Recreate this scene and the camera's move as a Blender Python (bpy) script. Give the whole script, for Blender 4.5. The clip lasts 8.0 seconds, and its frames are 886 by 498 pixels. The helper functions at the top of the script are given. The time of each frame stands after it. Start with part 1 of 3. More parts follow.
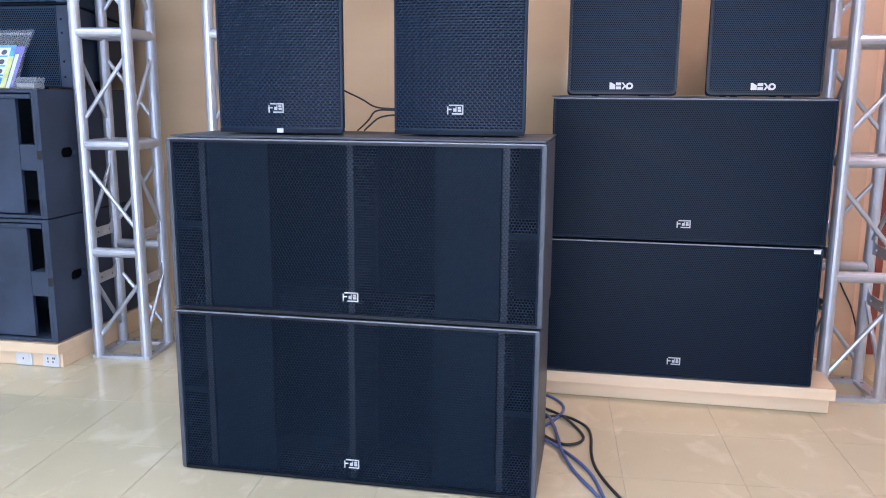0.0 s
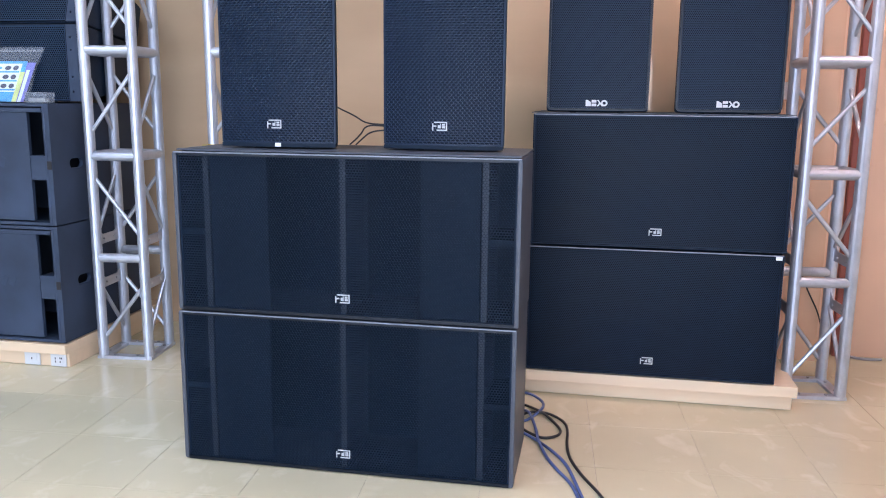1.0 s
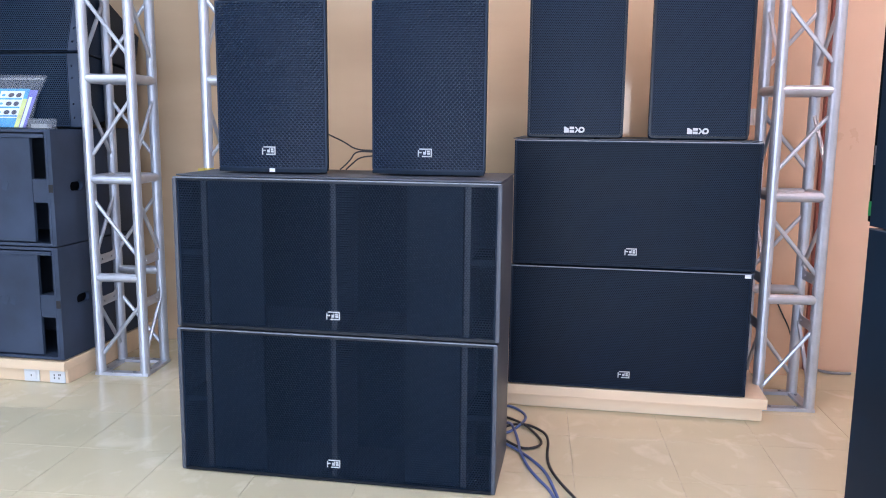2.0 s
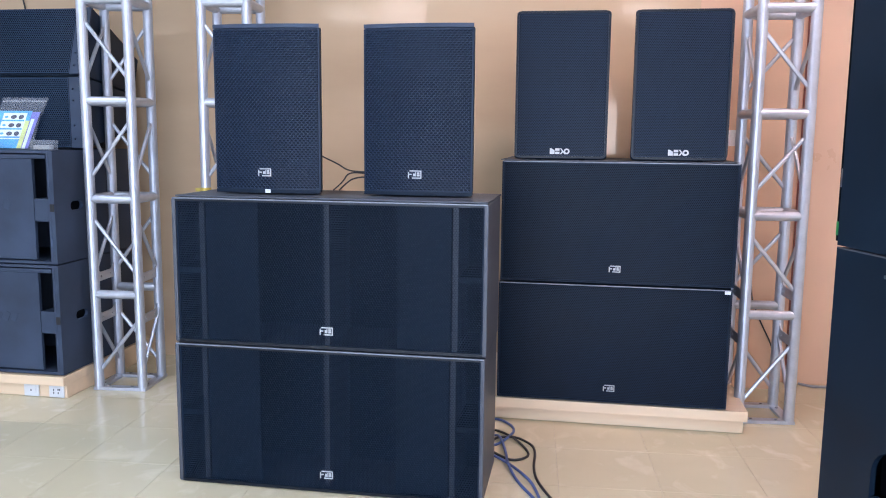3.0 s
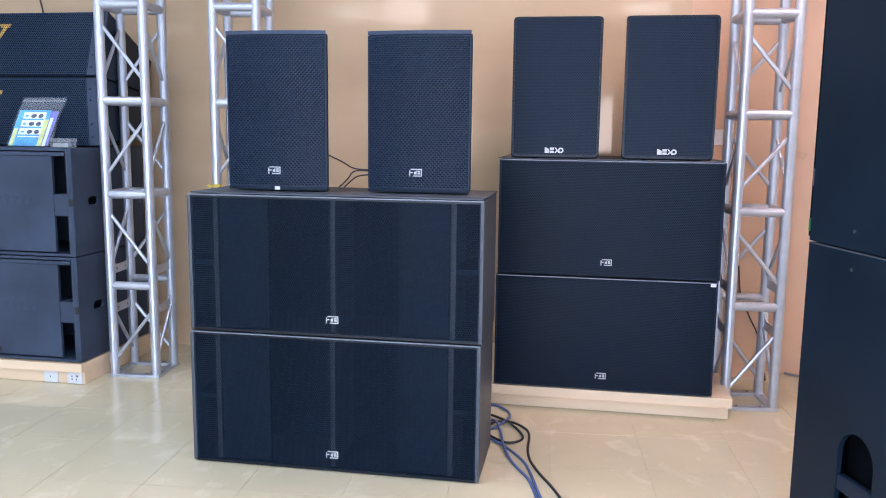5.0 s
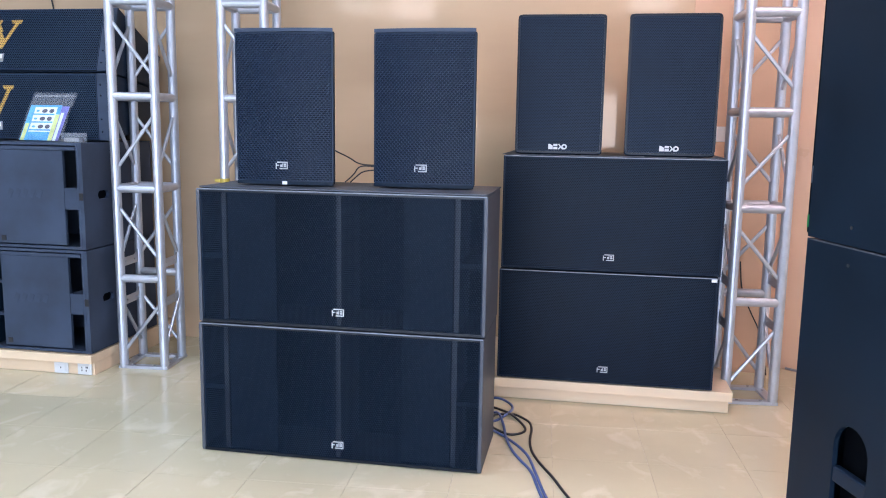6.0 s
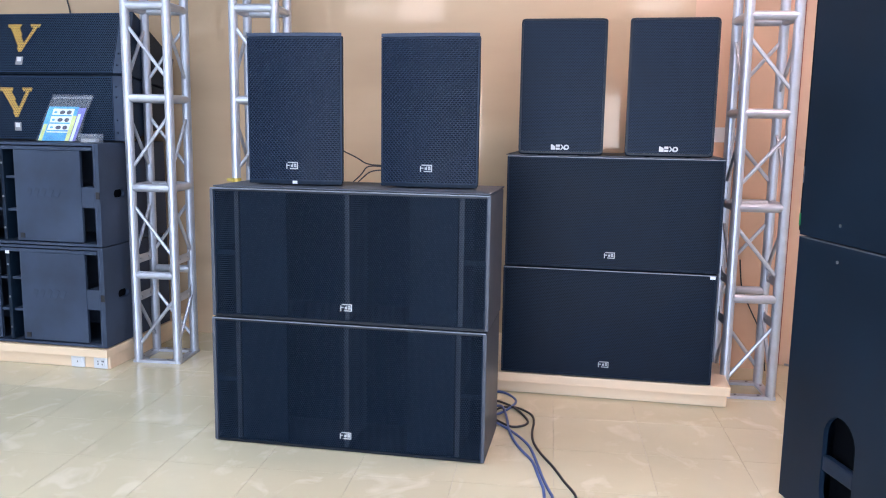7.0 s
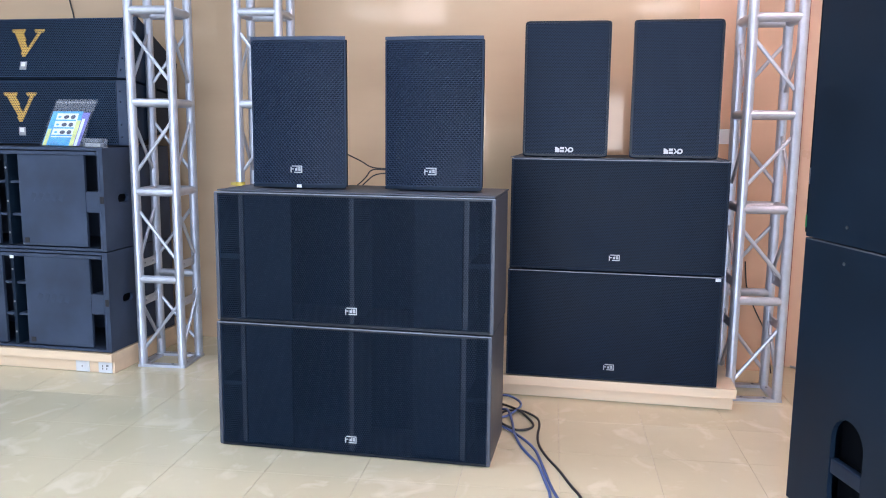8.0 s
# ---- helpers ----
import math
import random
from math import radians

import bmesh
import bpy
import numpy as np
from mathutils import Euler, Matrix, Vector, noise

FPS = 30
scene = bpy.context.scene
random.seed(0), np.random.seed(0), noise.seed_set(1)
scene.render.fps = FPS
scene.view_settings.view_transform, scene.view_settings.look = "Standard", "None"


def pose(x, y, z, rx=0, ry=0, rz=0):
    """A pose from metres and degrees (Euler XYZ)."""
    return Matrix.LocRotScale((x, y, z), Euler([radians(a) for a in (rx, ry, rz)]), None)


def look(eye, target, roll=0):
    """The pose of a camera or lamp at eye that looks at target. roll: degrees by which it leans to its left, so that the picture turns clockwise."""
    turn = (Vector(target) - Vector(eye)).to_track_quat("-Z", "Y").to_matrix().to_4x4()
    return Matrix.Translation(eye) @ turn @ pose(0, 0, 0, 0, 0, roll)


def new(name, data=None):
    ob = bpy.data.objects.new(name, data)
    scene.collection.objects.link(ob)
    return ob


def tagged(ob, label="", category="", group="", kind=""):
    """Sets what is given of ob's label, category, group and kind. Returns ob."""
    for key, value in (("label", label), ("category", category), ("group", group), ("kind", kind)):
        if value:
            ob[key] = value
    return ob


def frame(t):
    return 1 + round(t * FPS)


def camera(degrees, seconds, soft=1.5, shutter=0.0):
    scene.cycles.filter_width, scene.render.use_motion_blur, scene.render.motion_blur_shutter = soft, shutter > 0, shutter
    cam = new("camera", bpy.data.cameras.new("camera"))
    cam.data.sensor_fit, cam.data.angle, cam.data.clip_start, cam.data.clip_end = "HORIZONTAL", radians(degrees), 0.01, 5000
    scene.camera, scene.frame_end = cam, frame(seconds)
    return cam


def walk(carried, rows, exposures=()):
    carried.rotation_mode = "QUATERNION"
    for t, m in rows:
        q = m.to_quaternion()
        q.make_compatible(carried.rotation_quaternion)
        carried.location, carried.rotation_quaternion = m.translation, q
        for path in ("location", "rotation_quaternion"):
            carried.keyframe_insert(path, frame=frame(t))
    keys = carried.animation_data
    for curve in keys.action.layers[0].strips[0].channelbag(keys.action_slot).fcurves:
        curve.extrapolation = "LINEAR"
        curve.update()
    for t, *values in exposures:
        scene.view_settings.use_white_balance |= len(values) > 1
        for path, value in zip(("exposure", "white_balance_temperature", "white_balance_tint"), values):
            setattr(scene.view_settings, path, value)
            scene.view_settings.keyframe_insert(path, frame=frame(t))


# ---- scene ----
cam = camera(57.0, 8.0, soft=1.05)
ROWS = [
    (0.0, -0.072, -2.454, 1.291, -10.91, -0.37, 10.92),
    (0.5, -0.030, -2.561, 1.306, -10.61, -0.44, 10.85),
    (1.0, 0.002, -2.659, 1.327, -10.39, -0.56, 10.59),
    (1.5, 0.027, -2.749, 1.343, -9.85, -0.57, 10.23),
    (3.0, 0.091, -2.932, 1.386, -7.94, -0.57, 9.51),
    (3.5, 0.110, -2.993, 1.396, -8.01, -0.54, 9.56),
    (4.0, 0.129, -3.053, 1.403, -8.08, -0.56, 9.66),
    (4.5, 0.140, -3.096, 1.408, -8.17, -0.60, 9.72),
    (6.0, 0.158, -3.175, 1.415, -8.65, -0.86, 10.23),
    (6.5, 0.179, -3.233, 1.422, -8.74, -0.88, 10.56),
    (7.0, 0.195, -3.286, 1.424, -8.70, -0.85, 10.84),
    (7.5, 0.192, -3.285, 1.424, -8.60, -0.66, 10.95),
    (8.0, 0.187, -3.281, 1.424, -8.50, -0.59, 11.02),
]
walk(cam, [(t, pose(x, y, z, 90 + pitch, roll, yaw)) for t, x, y, z, pitch, roll, yaw in ROWS], [(0.0, 0.84, 5640, 22), (8.0, 0.84, 5640, 20)])

# ---- light ----
world = bpy.data.worlds.new("world")
scene.world = world
world.use_nodes = True
wn = world.node_tree
sky = wn.nodes.new("ShaderNodeTexSky")
sky.sky_type, sky.sun_disc = "NISHITA", False
sky.sun_elevation, sky.sun_rotation = radians(50), radians(200)
wn.nodes["Background"].inputs["Strength"].default_value = 0.12
wn.links.new(sky.outputs["Color"], wn.nodes["Background"].inputs["Color"])

ROOM_W, ROOM_E, ROOM_S, ROOM_N, ROOM_H = -4.6, 3.2, -7.0, 1.72, 3.1


def area(name, loc, target, sx, sy, watts, colour):
    data = bpy.data.lights.new(name, "AREA")
    data.shape, data.size, data.size_y, data.energy, data.color = "RECTANGLE", sx, sy, watts, colour
    ob = new(name, data)
    ob.matrix_world = look(loc, target)
    return ob


# daylight through the shopfront behind the camera
area("window_daylight", (-0.3, ROOM_S + 0.12, 1.04), (-0.3, 0, 1.04), 5.6, 1.80, 185, (0.76, 0.88, 1.0))

# ---- materials ----
def material(name, colour, rough=0.5, metal=0.0, vary=0.12, scale=6.0, grain=0.0, grain_scale=900.0, coat=0.0, tint=0.0, stretch=None, spec=0.5):
    """A surface with soft stains at one scale and fine grain at another."""
    m = bpy.data.materials.new(name)
    m.use_nodes = True
    nt = m.node_tree
    b = nt.nodes["Principled BSDF"]
    b.inputs["Roughness"].default_value = rough
    b.inputs["Metallic"].default_value = metal
    b.inputs["Specular IOR Level"].default_value = spec
    b.inputs["Coat Weight"].default_value = coat
    b.inputs["Coat Roughness"].default_value = 0.08
    co = nt.nodes.new("ShaderNodeTexCoord")
    src = co.outputs["Object"]
    if stretch:
        mp = nt.nodes.new("ShaderNodeMapping")
        mp.inputs["Scale"].default_value = stretch
        nt.links.new(src, mp.inputs["Vector"])
        src = mp.outputs["Vector"]
    n1 = nt.nodes.new("ShaderNodeTexNoise")
    n1.inputs["Scale"].default_value, n1.inputs["Detail"].default_value = scale, 6
    nt.links.new(src, n1.inputs["Vector"])
    ramp = nt.nodes.new("ShaderNodeMapRange")
    ramp.inputs["From Min"].default_value, ramp.inputs["From Max"].default_value = 0.3, 0.7
    ramp.inputs["To Min"].default_value, ramp.inputs["To Max"].default_value = 1 - vary, 1 + vary
    nt.links.new(n1.outputs["Fac"], ramp.inputs["Value"])
    mul = nt.nodes.new("ShaderNodeVectorMath")
    mul.operation = "SCALE"
    mul.inputs[0].default_value = colour
    nt.links.new(ramp.outputs["Result"], mul.inputs["Scale"])
    last = mul.outputs["Vector"]
    if tint:
        oi = nt.nodes.new("ShaderNodeObjectInfo")
        r2 = nt.nodes.new("ShaderNodeMapRange")
        r2.inputs["To Min"].default_value, r2.inputs["To Max"].default_value = 1 - tint, 1 + tint
        nt.links.new(oi.outputs["Random"], r2.inputs["Value"])
        m2 = nt.nodes.new("ShaderNodeVectorMath")
        m2.operation = "SCALE"
        nt.links.new(last, m2.inputs[0])
        nt.links.new(r2.outputs["Result"], m2.inputs["Scale"])
        last = m2.outputs["Vector"]
    nt.links.new(last, b.inputs["Base Color"])
    rr = nt.nodes.new("ShaderNodeMapRange")
    rr.inputs["To Min"].default_value, rr.inputs["To Max"].default_value = max(0.02, rough - 0.08), min(1, rough + 0.08)
    nt.links.new(n1.outputs["Fac"], rr.inputs["Value"])
    nt.links.new(rr.outputs["Result"], b.inputs["Roughness"])
    if grain:
        n2 = nt.nodes.new("ShaderNodeTexNoise")
        n2.inputs["Scale"].default_value, n2.inputs["Detail"].default_value = grain_scale, 3
        nt.links.new(src, n2.inputs["Vector"])
        bp = nt.nodes.new("ShaderNodeBump")
        bp.inputs["Strength"].default_value, bp.inputs["Distance"].default_value = grain, 0.001
        nt.links.new(n2.outputs["Fac"], bp.inputs["Height"])
        nt.links.new(bp.outputs["Normal"], b.inputs["Normal"])
    return m


CABINET = material("textured_black_paint", (0.0062, 0.0150, 0.0290), 0.5, grain=0.5, grain_scale=500, vary=0.2, scale=3, spec=0.16)
CABINET_GREY = material("worn_charcoal_paint", (0.006, 0.0160, 0.035), 0.5, grain=0.5, grain_scale=400, vary=0.25, scale=4, spec=0.25)
MESH_MID = material("charcoal_coated_mesh", (0.0058, 0.0158, 0.0360), 0.42, vary=0.1, scale=4, spec=0.18)
FRONT_MESH = material("blue_grey_coated_mesh", (0.0076, 0.0190, 0.0425), 0.42, vary=0.1, scale=4, spec=0.22)
GRILLE = material("powder_coated_steel", (0.0052, 0.0136, 0.0288), 0.45, vary=0.1, scale=4, spec=0.10)
MESH_LIGHT = material("grey_coated_mesh", (0.0115, 0.0285, 0.060), 0.42, vary=0.1, scale=4, spec=0.25)
HORN = material("scuffed_grey_black_paint", (0.036, 0.052, 0.086), 0.55, grain=0.5, grain_scale=300, vary=0.25, scale=4, spec=0.25)
FINE_MESH = material("fine_blue_black_mesh", (0.0037, 0.0108, 0.0252), 0.42, vary=0.14, scale=5, spec=0.14)
# hole-wall colours lighter than the mesh: light caught by the lips, painted in
LIP = material("punched_edge_lit_tone", (0.085, 0.130, 0.190), 0.4, vary=0.1, scale=4, spec=0.4)
LIP_DIM = material("punched_edge_dim_lit_tone", (0.020, 0.036, 0.058), 0.4, vary=0.1, scale=4, spec=0.3)
GLOSS = material("glossy_black_rim", (0.0030, 0.0060, 0.0115), 0.36, vary=0.1, scale=9, spec=0.25)
# pale base colour carries the ceiling-light highlight along cabinet top edges
EDGE = material("edge_highlight_tone", (0.150, 0.175, 0.215), 0.25, vary=0.2, scale=9, spec=0.7)
FOAM = material("black_acoustic_foam", (0.0012, 0.0020, 0.0038), 0.95, vary=0.2, scale=40, spec=0.1)
FOAM_BLUE = material("navy_backing_cloth", (0.0034, 0.0088, 0.0195), 0.9, vary=0.2, scale=30, spec=0.1)
BAFFLE = material("painted_baffle", (0.0064, 0.0150, 0.0292), 0.6, vary=0.2, scale=5, spec=0.15)
RUBBER = material("black_rubber", (0.012, 0.012, 0.013), 0.8, vary=0.2, scale=20, grain=0.3)
MAT = material("dark_rubber_mat", (0.050, 0.060, 0.078), 0.55, vary=0.2, scale=8, grain=0.6, grain_scale=300)
EMBLEM = material("white_emblem_enamel", (0.46, 0.48, 0.50), 0.35, vary=0.05)
GOLD = material("gold_emblem_paint", (0.62, 0.38, 0.07), 0.4, vary=0.12, scale=30)
PAPER = material("white_paper_tag", (0.75, 0.76, 0.78), 0.7, vary=0.06, scale=30)
ALU = material("cast_aluminium_tube", (0.50, 0.53, 0.59), 0.40, metal=0.68, vary=0.10, scale=14, grain=0.15, grain_scale=240)
STEEL = material("zinc_bolt", (0.35, 0.36, 0.38), 0.35, metal=1.0, vary=0.15, scale=60)
BOARD = material("pale_birch_laminate", (0.78, 0.60, 0.40), 0.4, vary=0.06, scale=2.5, grain=0.1, grain_scale=60, stretch=(0.6, 6, 6))
GROUT = material("tile_grout", (0.54, 0.49, 0.37), 0.9, vary=0.2, scale=30)
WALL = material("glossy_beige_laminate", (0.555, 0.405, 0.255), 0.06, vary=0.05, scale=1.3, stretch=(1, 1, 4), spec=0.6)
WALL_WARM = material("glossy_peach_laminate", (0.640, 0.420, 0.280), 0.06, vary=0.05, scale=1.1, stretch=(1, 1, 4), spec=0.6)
# specular tint colours the walls' sheen, in place of warmer reflected light
for warm_sheen in (WALL, WALL_WARM):
    warm_sheen.node_tree.nodes["Principled BSDF"].inputs["Specular Tint"].default_value = (1.0, 0.80, 0.60, 1)
PEACH = material("peach_panel", (0.70, 0.475, 0.325), 0.3, vary=0.05, scale=2)
MAROON = material("maroon_door_frame", (0.26, 0.07, 0.05), 0.4, vary=0.15, scale=6)
SOFFIT = material("grey_lilac_paint", (0.40, 0.37, 0.44), 0.7, vary=0.05, scale=3)
PLASTER = material("white_plaster", (0.78, 0.77, 0.74), 0.8, vary=0.04, scale=3, grain=0.2)
PLASTIC = material("white_plastic", (0.68, 0.69, 0.69), 0.35, vary=0.03, scale=10)
DARK_PLASTIC = material("dark_socket_hole", (0.05, 0.05, 0.05), 0.5)
GREY_PLASTIC = material("grey_cable_sheath", (0.30, 0.31, 0.33), 0.5, vary=0.1, scale=20)
YELLOW = material("yellow_strap", (0.50, 0.38, 0.06), 0.55, vary=0.15, scale=30)
BLUE_WIRE = material("blue_cable_jacket", (0.075, 0.115, 0.28), 0.5, vary=0.15, scale=30)
BLACK_WIRE = material("black_cable_jacket", (0.02, 0.02, 0.022), 0.5, vary=0.15, scale=30)
LEAF_BLUE = material("blue_printed_card", (0.08, 0.38, 0.72), 0.4, vary=0.3, scale=25)
LEAF_WHITE = material("white_printed_card", (0.72, 0.80, 0.84), 0.4, vary=0.08, scale=25)
LEAF_LIME = material("yellow_green_card", (0.62, 0.70, 0.25), 0.4, vary=0.15, scale=25)
LEAF_VIOLET = material("violet_printed_card", (0.16, 0.16, 0.50), 0.4, vary=0.2, scale=20)
INK = material("dark_print", (0.05, 0.06, 0.09), 0.5)
GREEN = material("green_tape", (0.02, 0.25, 0.06), 0.5)


def tile_material():
    """Cream porcelain with drifting pale clouds and faint scuffs that run on from tile to tile."""
    m = material("cream_porcelain_tile", (0.600, 0.548, 0.375), 0.15, vary=0.07, scale=1.6, tint=0.025)
    nt = m.node_tree
    b = nt.nodes["Principled BSDF"]
    geo = nt.nodes.new("ShaderNodeNewGeometry")
    for n in nt.nodes:
        if n.type == "TEX_NOISE":
            nt.links.new(geo.outputs["Position"], n.inputs["Vector"])
    cloud = nt.nodes.new("ShaderNodeTexNoise")
    cloud.inputs["Scale"].default_value, cloud.inputs["Detail"].default_value, cloud.inputs["Distortion"].default_value = 6.5, 7, 0.8
    mp = nt.nodes.new("ShaderNodeMapping")
    mp.inputs["Rotation"].default_value, mp.inputs["Scale"].default_value = (0, 0, 0.3), (1.0, 0.8, 1.0)
    nt.links.new(geo.outputs["Position"], mp.inputs["Vector"])
    nt.links.new(mp.outputs["Vector"], cloud.inputs["Vector"])
    fac = nt.nodes.new("ShaderNodeMapRange")
    fac.inputs["From Min"].default_value, fac.inputs["From Max"].default_value = 0.56, 0.70
    fac.inputs["To Max"].default_value = 0.42
    nt.links.new(cloud.outputs["Fac"], fac.inputs["Value"])
    mix = nt.nodes.new("ShaderNodeMix")
    mix.data_type = "RGBA"
    old = b.inputs["Base Color"].links[0].from_socket
    nt.links.new(fac.outputs["Result"], mix.inputs["Factor"])
    nt.links.new(old, mix.inputs["A"])
    mix.inputs["B"].default_value = (0.82, 0.765, 0.60, 1)
    nt.links.new(mix.outputs["Result"], b.inputs["Base Color"])
    return m


TILE = tile_material()


def clear(name, colour, mix, rough):
    m = bpy.data.materials.new(name)
    m.use_nodes = True
    b = m.node_tree.nodes["Principled BSDF"]
    b.inputs["Base Color"].default_value = (*colour, 1)
    b.inputs["Roughness"].default_value = rough
    b.inputs["Alpha"].default_value = mix
    return m


FILM = clear("clear_plastic_film", (0.80, 0.86, 0.92), 0.07, 0.08)
CASE = clear("clear_hard_plastic", (0.45, 0.50, 0.56), 0.22, 0.12)
GLASS = clear("window_glass", (0.9, 0.95, 0.95), 0.06, 0.02)


def glow(name, colour, strength):
    m = bpy.data.materials.new(name)
    m.use_nodes = True
    b = m.node_tree.nodes["Principled BSDF"]
    b.inputs["Base Color"].default_value = (0.8, 0.8, 0.8, 1)
    b.inputs["Emission Color"].default_value = (*colour, 1)
    b.inputs["Emission Strength"].default_value = strength
    return m


LAMP_WHITE = glow("lit_white_diffuser", (0.80, 0.90, 1.0), 9.5)
LAMP_SOFT = glow("lit_frosted_shade", (0.86, 0.90, 1.0), 4.5)
LAMP_WARM = glow("lit_warm_diffuser", (1.0, 0.66, 0.53), 42.0)


# ---- building helpers ----
def thing(name, loc, label, category, group="", turn=0.0, kind=""):
    ob = new(name)
    ob.empty_display_size = 0.1
    ob.matrix_world = pose(*loc, 0, 0, turn)
    return tagged(ob, label, category, group, kind)


def part(name, bm, mat, parent=None, label="", smooth=False):
    me = bpy.data.meshes.new(name)
    bmesh.ops.recalc_face_normals(bm, faces=bm.faces[:])
    bm.to_mesh(me)
    bm.free()
    return link(name, me, mat, parent, label, smooth)


def under(child, owner):
    """Hang a part on another part of the same thing, where it stands."""
    child.matrix_basis = owner.matrix_basis.inverted() @ child.matrix_basis
    child.parent = owner
    return child


def link(name, me, mat, parent=None, label="", smooth=False):
    if mat and not me.materials:
        me.materials.append(mat)
    if smooth:
        me.polygons.foreach_set("use_smooth", [True] * len(me.polygons))
    ob = new(name, me)
    ob.parent = parent
    return tagged(ob, label)


def box(bm, x0, x1, y0, y1, z0, z1, bevel=0.0, seg=2):
    g = bmesh.ops.create_cube(bm, size=1)["verts"]
    for v in g:
        v.co = Vector(((x0 + x1) / 2 + v.co.x * (x1 - x0), (y0 + y1) / 2 + v.co.y * (y1 - y0), (z0 + z1) / 2 + v.co.z * (z1 - z0)))
    if bevel:
        edges = {e for v in g for e in v.link_edges}
        bmesh.ops.bevel(bm, geom=list(edges), offset=bevel, segments=seg, affect="EDGES", profile=0.6)
    return bm


def boxes(*specs, bevel=0.0):
    bm = bmesh.new()
    for s in specs:
        box(bm, *s, bevel=bevel)
    return bm


def tube(bm, a, b, r, seg=12):
    a, b = Vector(a), Vector(b)
    m = Matrix.Translation((a + b) / 2) @ (b - a).to_track_quat("Z", "Y").to_matrix().to_4x4()
    bmesh.ops.create_cone(bm, cap_ends=True, segments=seg, radius1=r, radius2=r, depth=(b - a).length, matrix=m)
    return bm


def rod(a, b, r, seg=12):
    return tube(bmesh.new(), a, b, r, seg)


def ring_points(cx, cz, rx, rz, n=16, start=0.0):
    return [(cx + rx * math.cos(start + 2 * math.pi * i / n), cz + rz * math.sin(start + 2 * math.pi * i / n)) for i in range(n)]


def slot_points(cx, cz, w, h, n=6):
    """A slot with round ends, w across and h high."""
    r, pts = min(w, h) / 2, []
    dx, dz = w / 2 - r, h / 2 - r
    for k, (sx, sz) in enumerate(((1, 1), (-1, 1), (-1, -1), (1, -1))):
        for i in range(n + 1):
            a = math.pi / 2 * (k + i / n)
            pts.append((cx + sx * dx + r * math.cos(a), cz + sz * dz + r * math.sin(a)))
    out = [pts[0]]
    for p in pts[1:]:
        if (Vector(p) - Vector(out[-1])).length > 1e-5:
            out.append(p)
    return out if (Vector(out[0]) - Vector(out[-1])).length > 1e-5 else out[:-1]


def rect_points(x0, x1, z0, z1):
    return [(x0, z0), (x1, z0), (x1, z1), (x0, z1)]


def plate(outer, holes=(), y=0.0, thick=0.01, bm=None):
    """A flat plate in the xz plane with openings, from y to y + thick."""
    own = bmesh.new()
    edges = []
    for loop in (outer, *holes):
        vs = [own.verts.new((x, y, z)) for x, z in loop]
        edges += [own.edges.new((vs[i], vs[(i + 1) % len(vs)])) for i in range(len(vs))]
    bmesh.ops.triangle_fill(own, use_beauty=True, use_dissolve=False, edges=edges)
    g = bmesh.ops.extrude_face_region(own, geom=own.faces[:])["geom"]
    bmesh.ops.translate(own, verts=[v for v in g if isinstance(v, bmesh.types.BMVert)], vec=(0, thick, 0))
    bmesh.ops.recalc_face_normals(own, faces=own.faces[:])
    if bm is None:
        return own
    me = bpy.data.meshes.new("joined")
    own.to_mesh(me)
    own.free()
    bm.from_mesh(me)
    bpy.data.meshes.remove(me)
    return bm


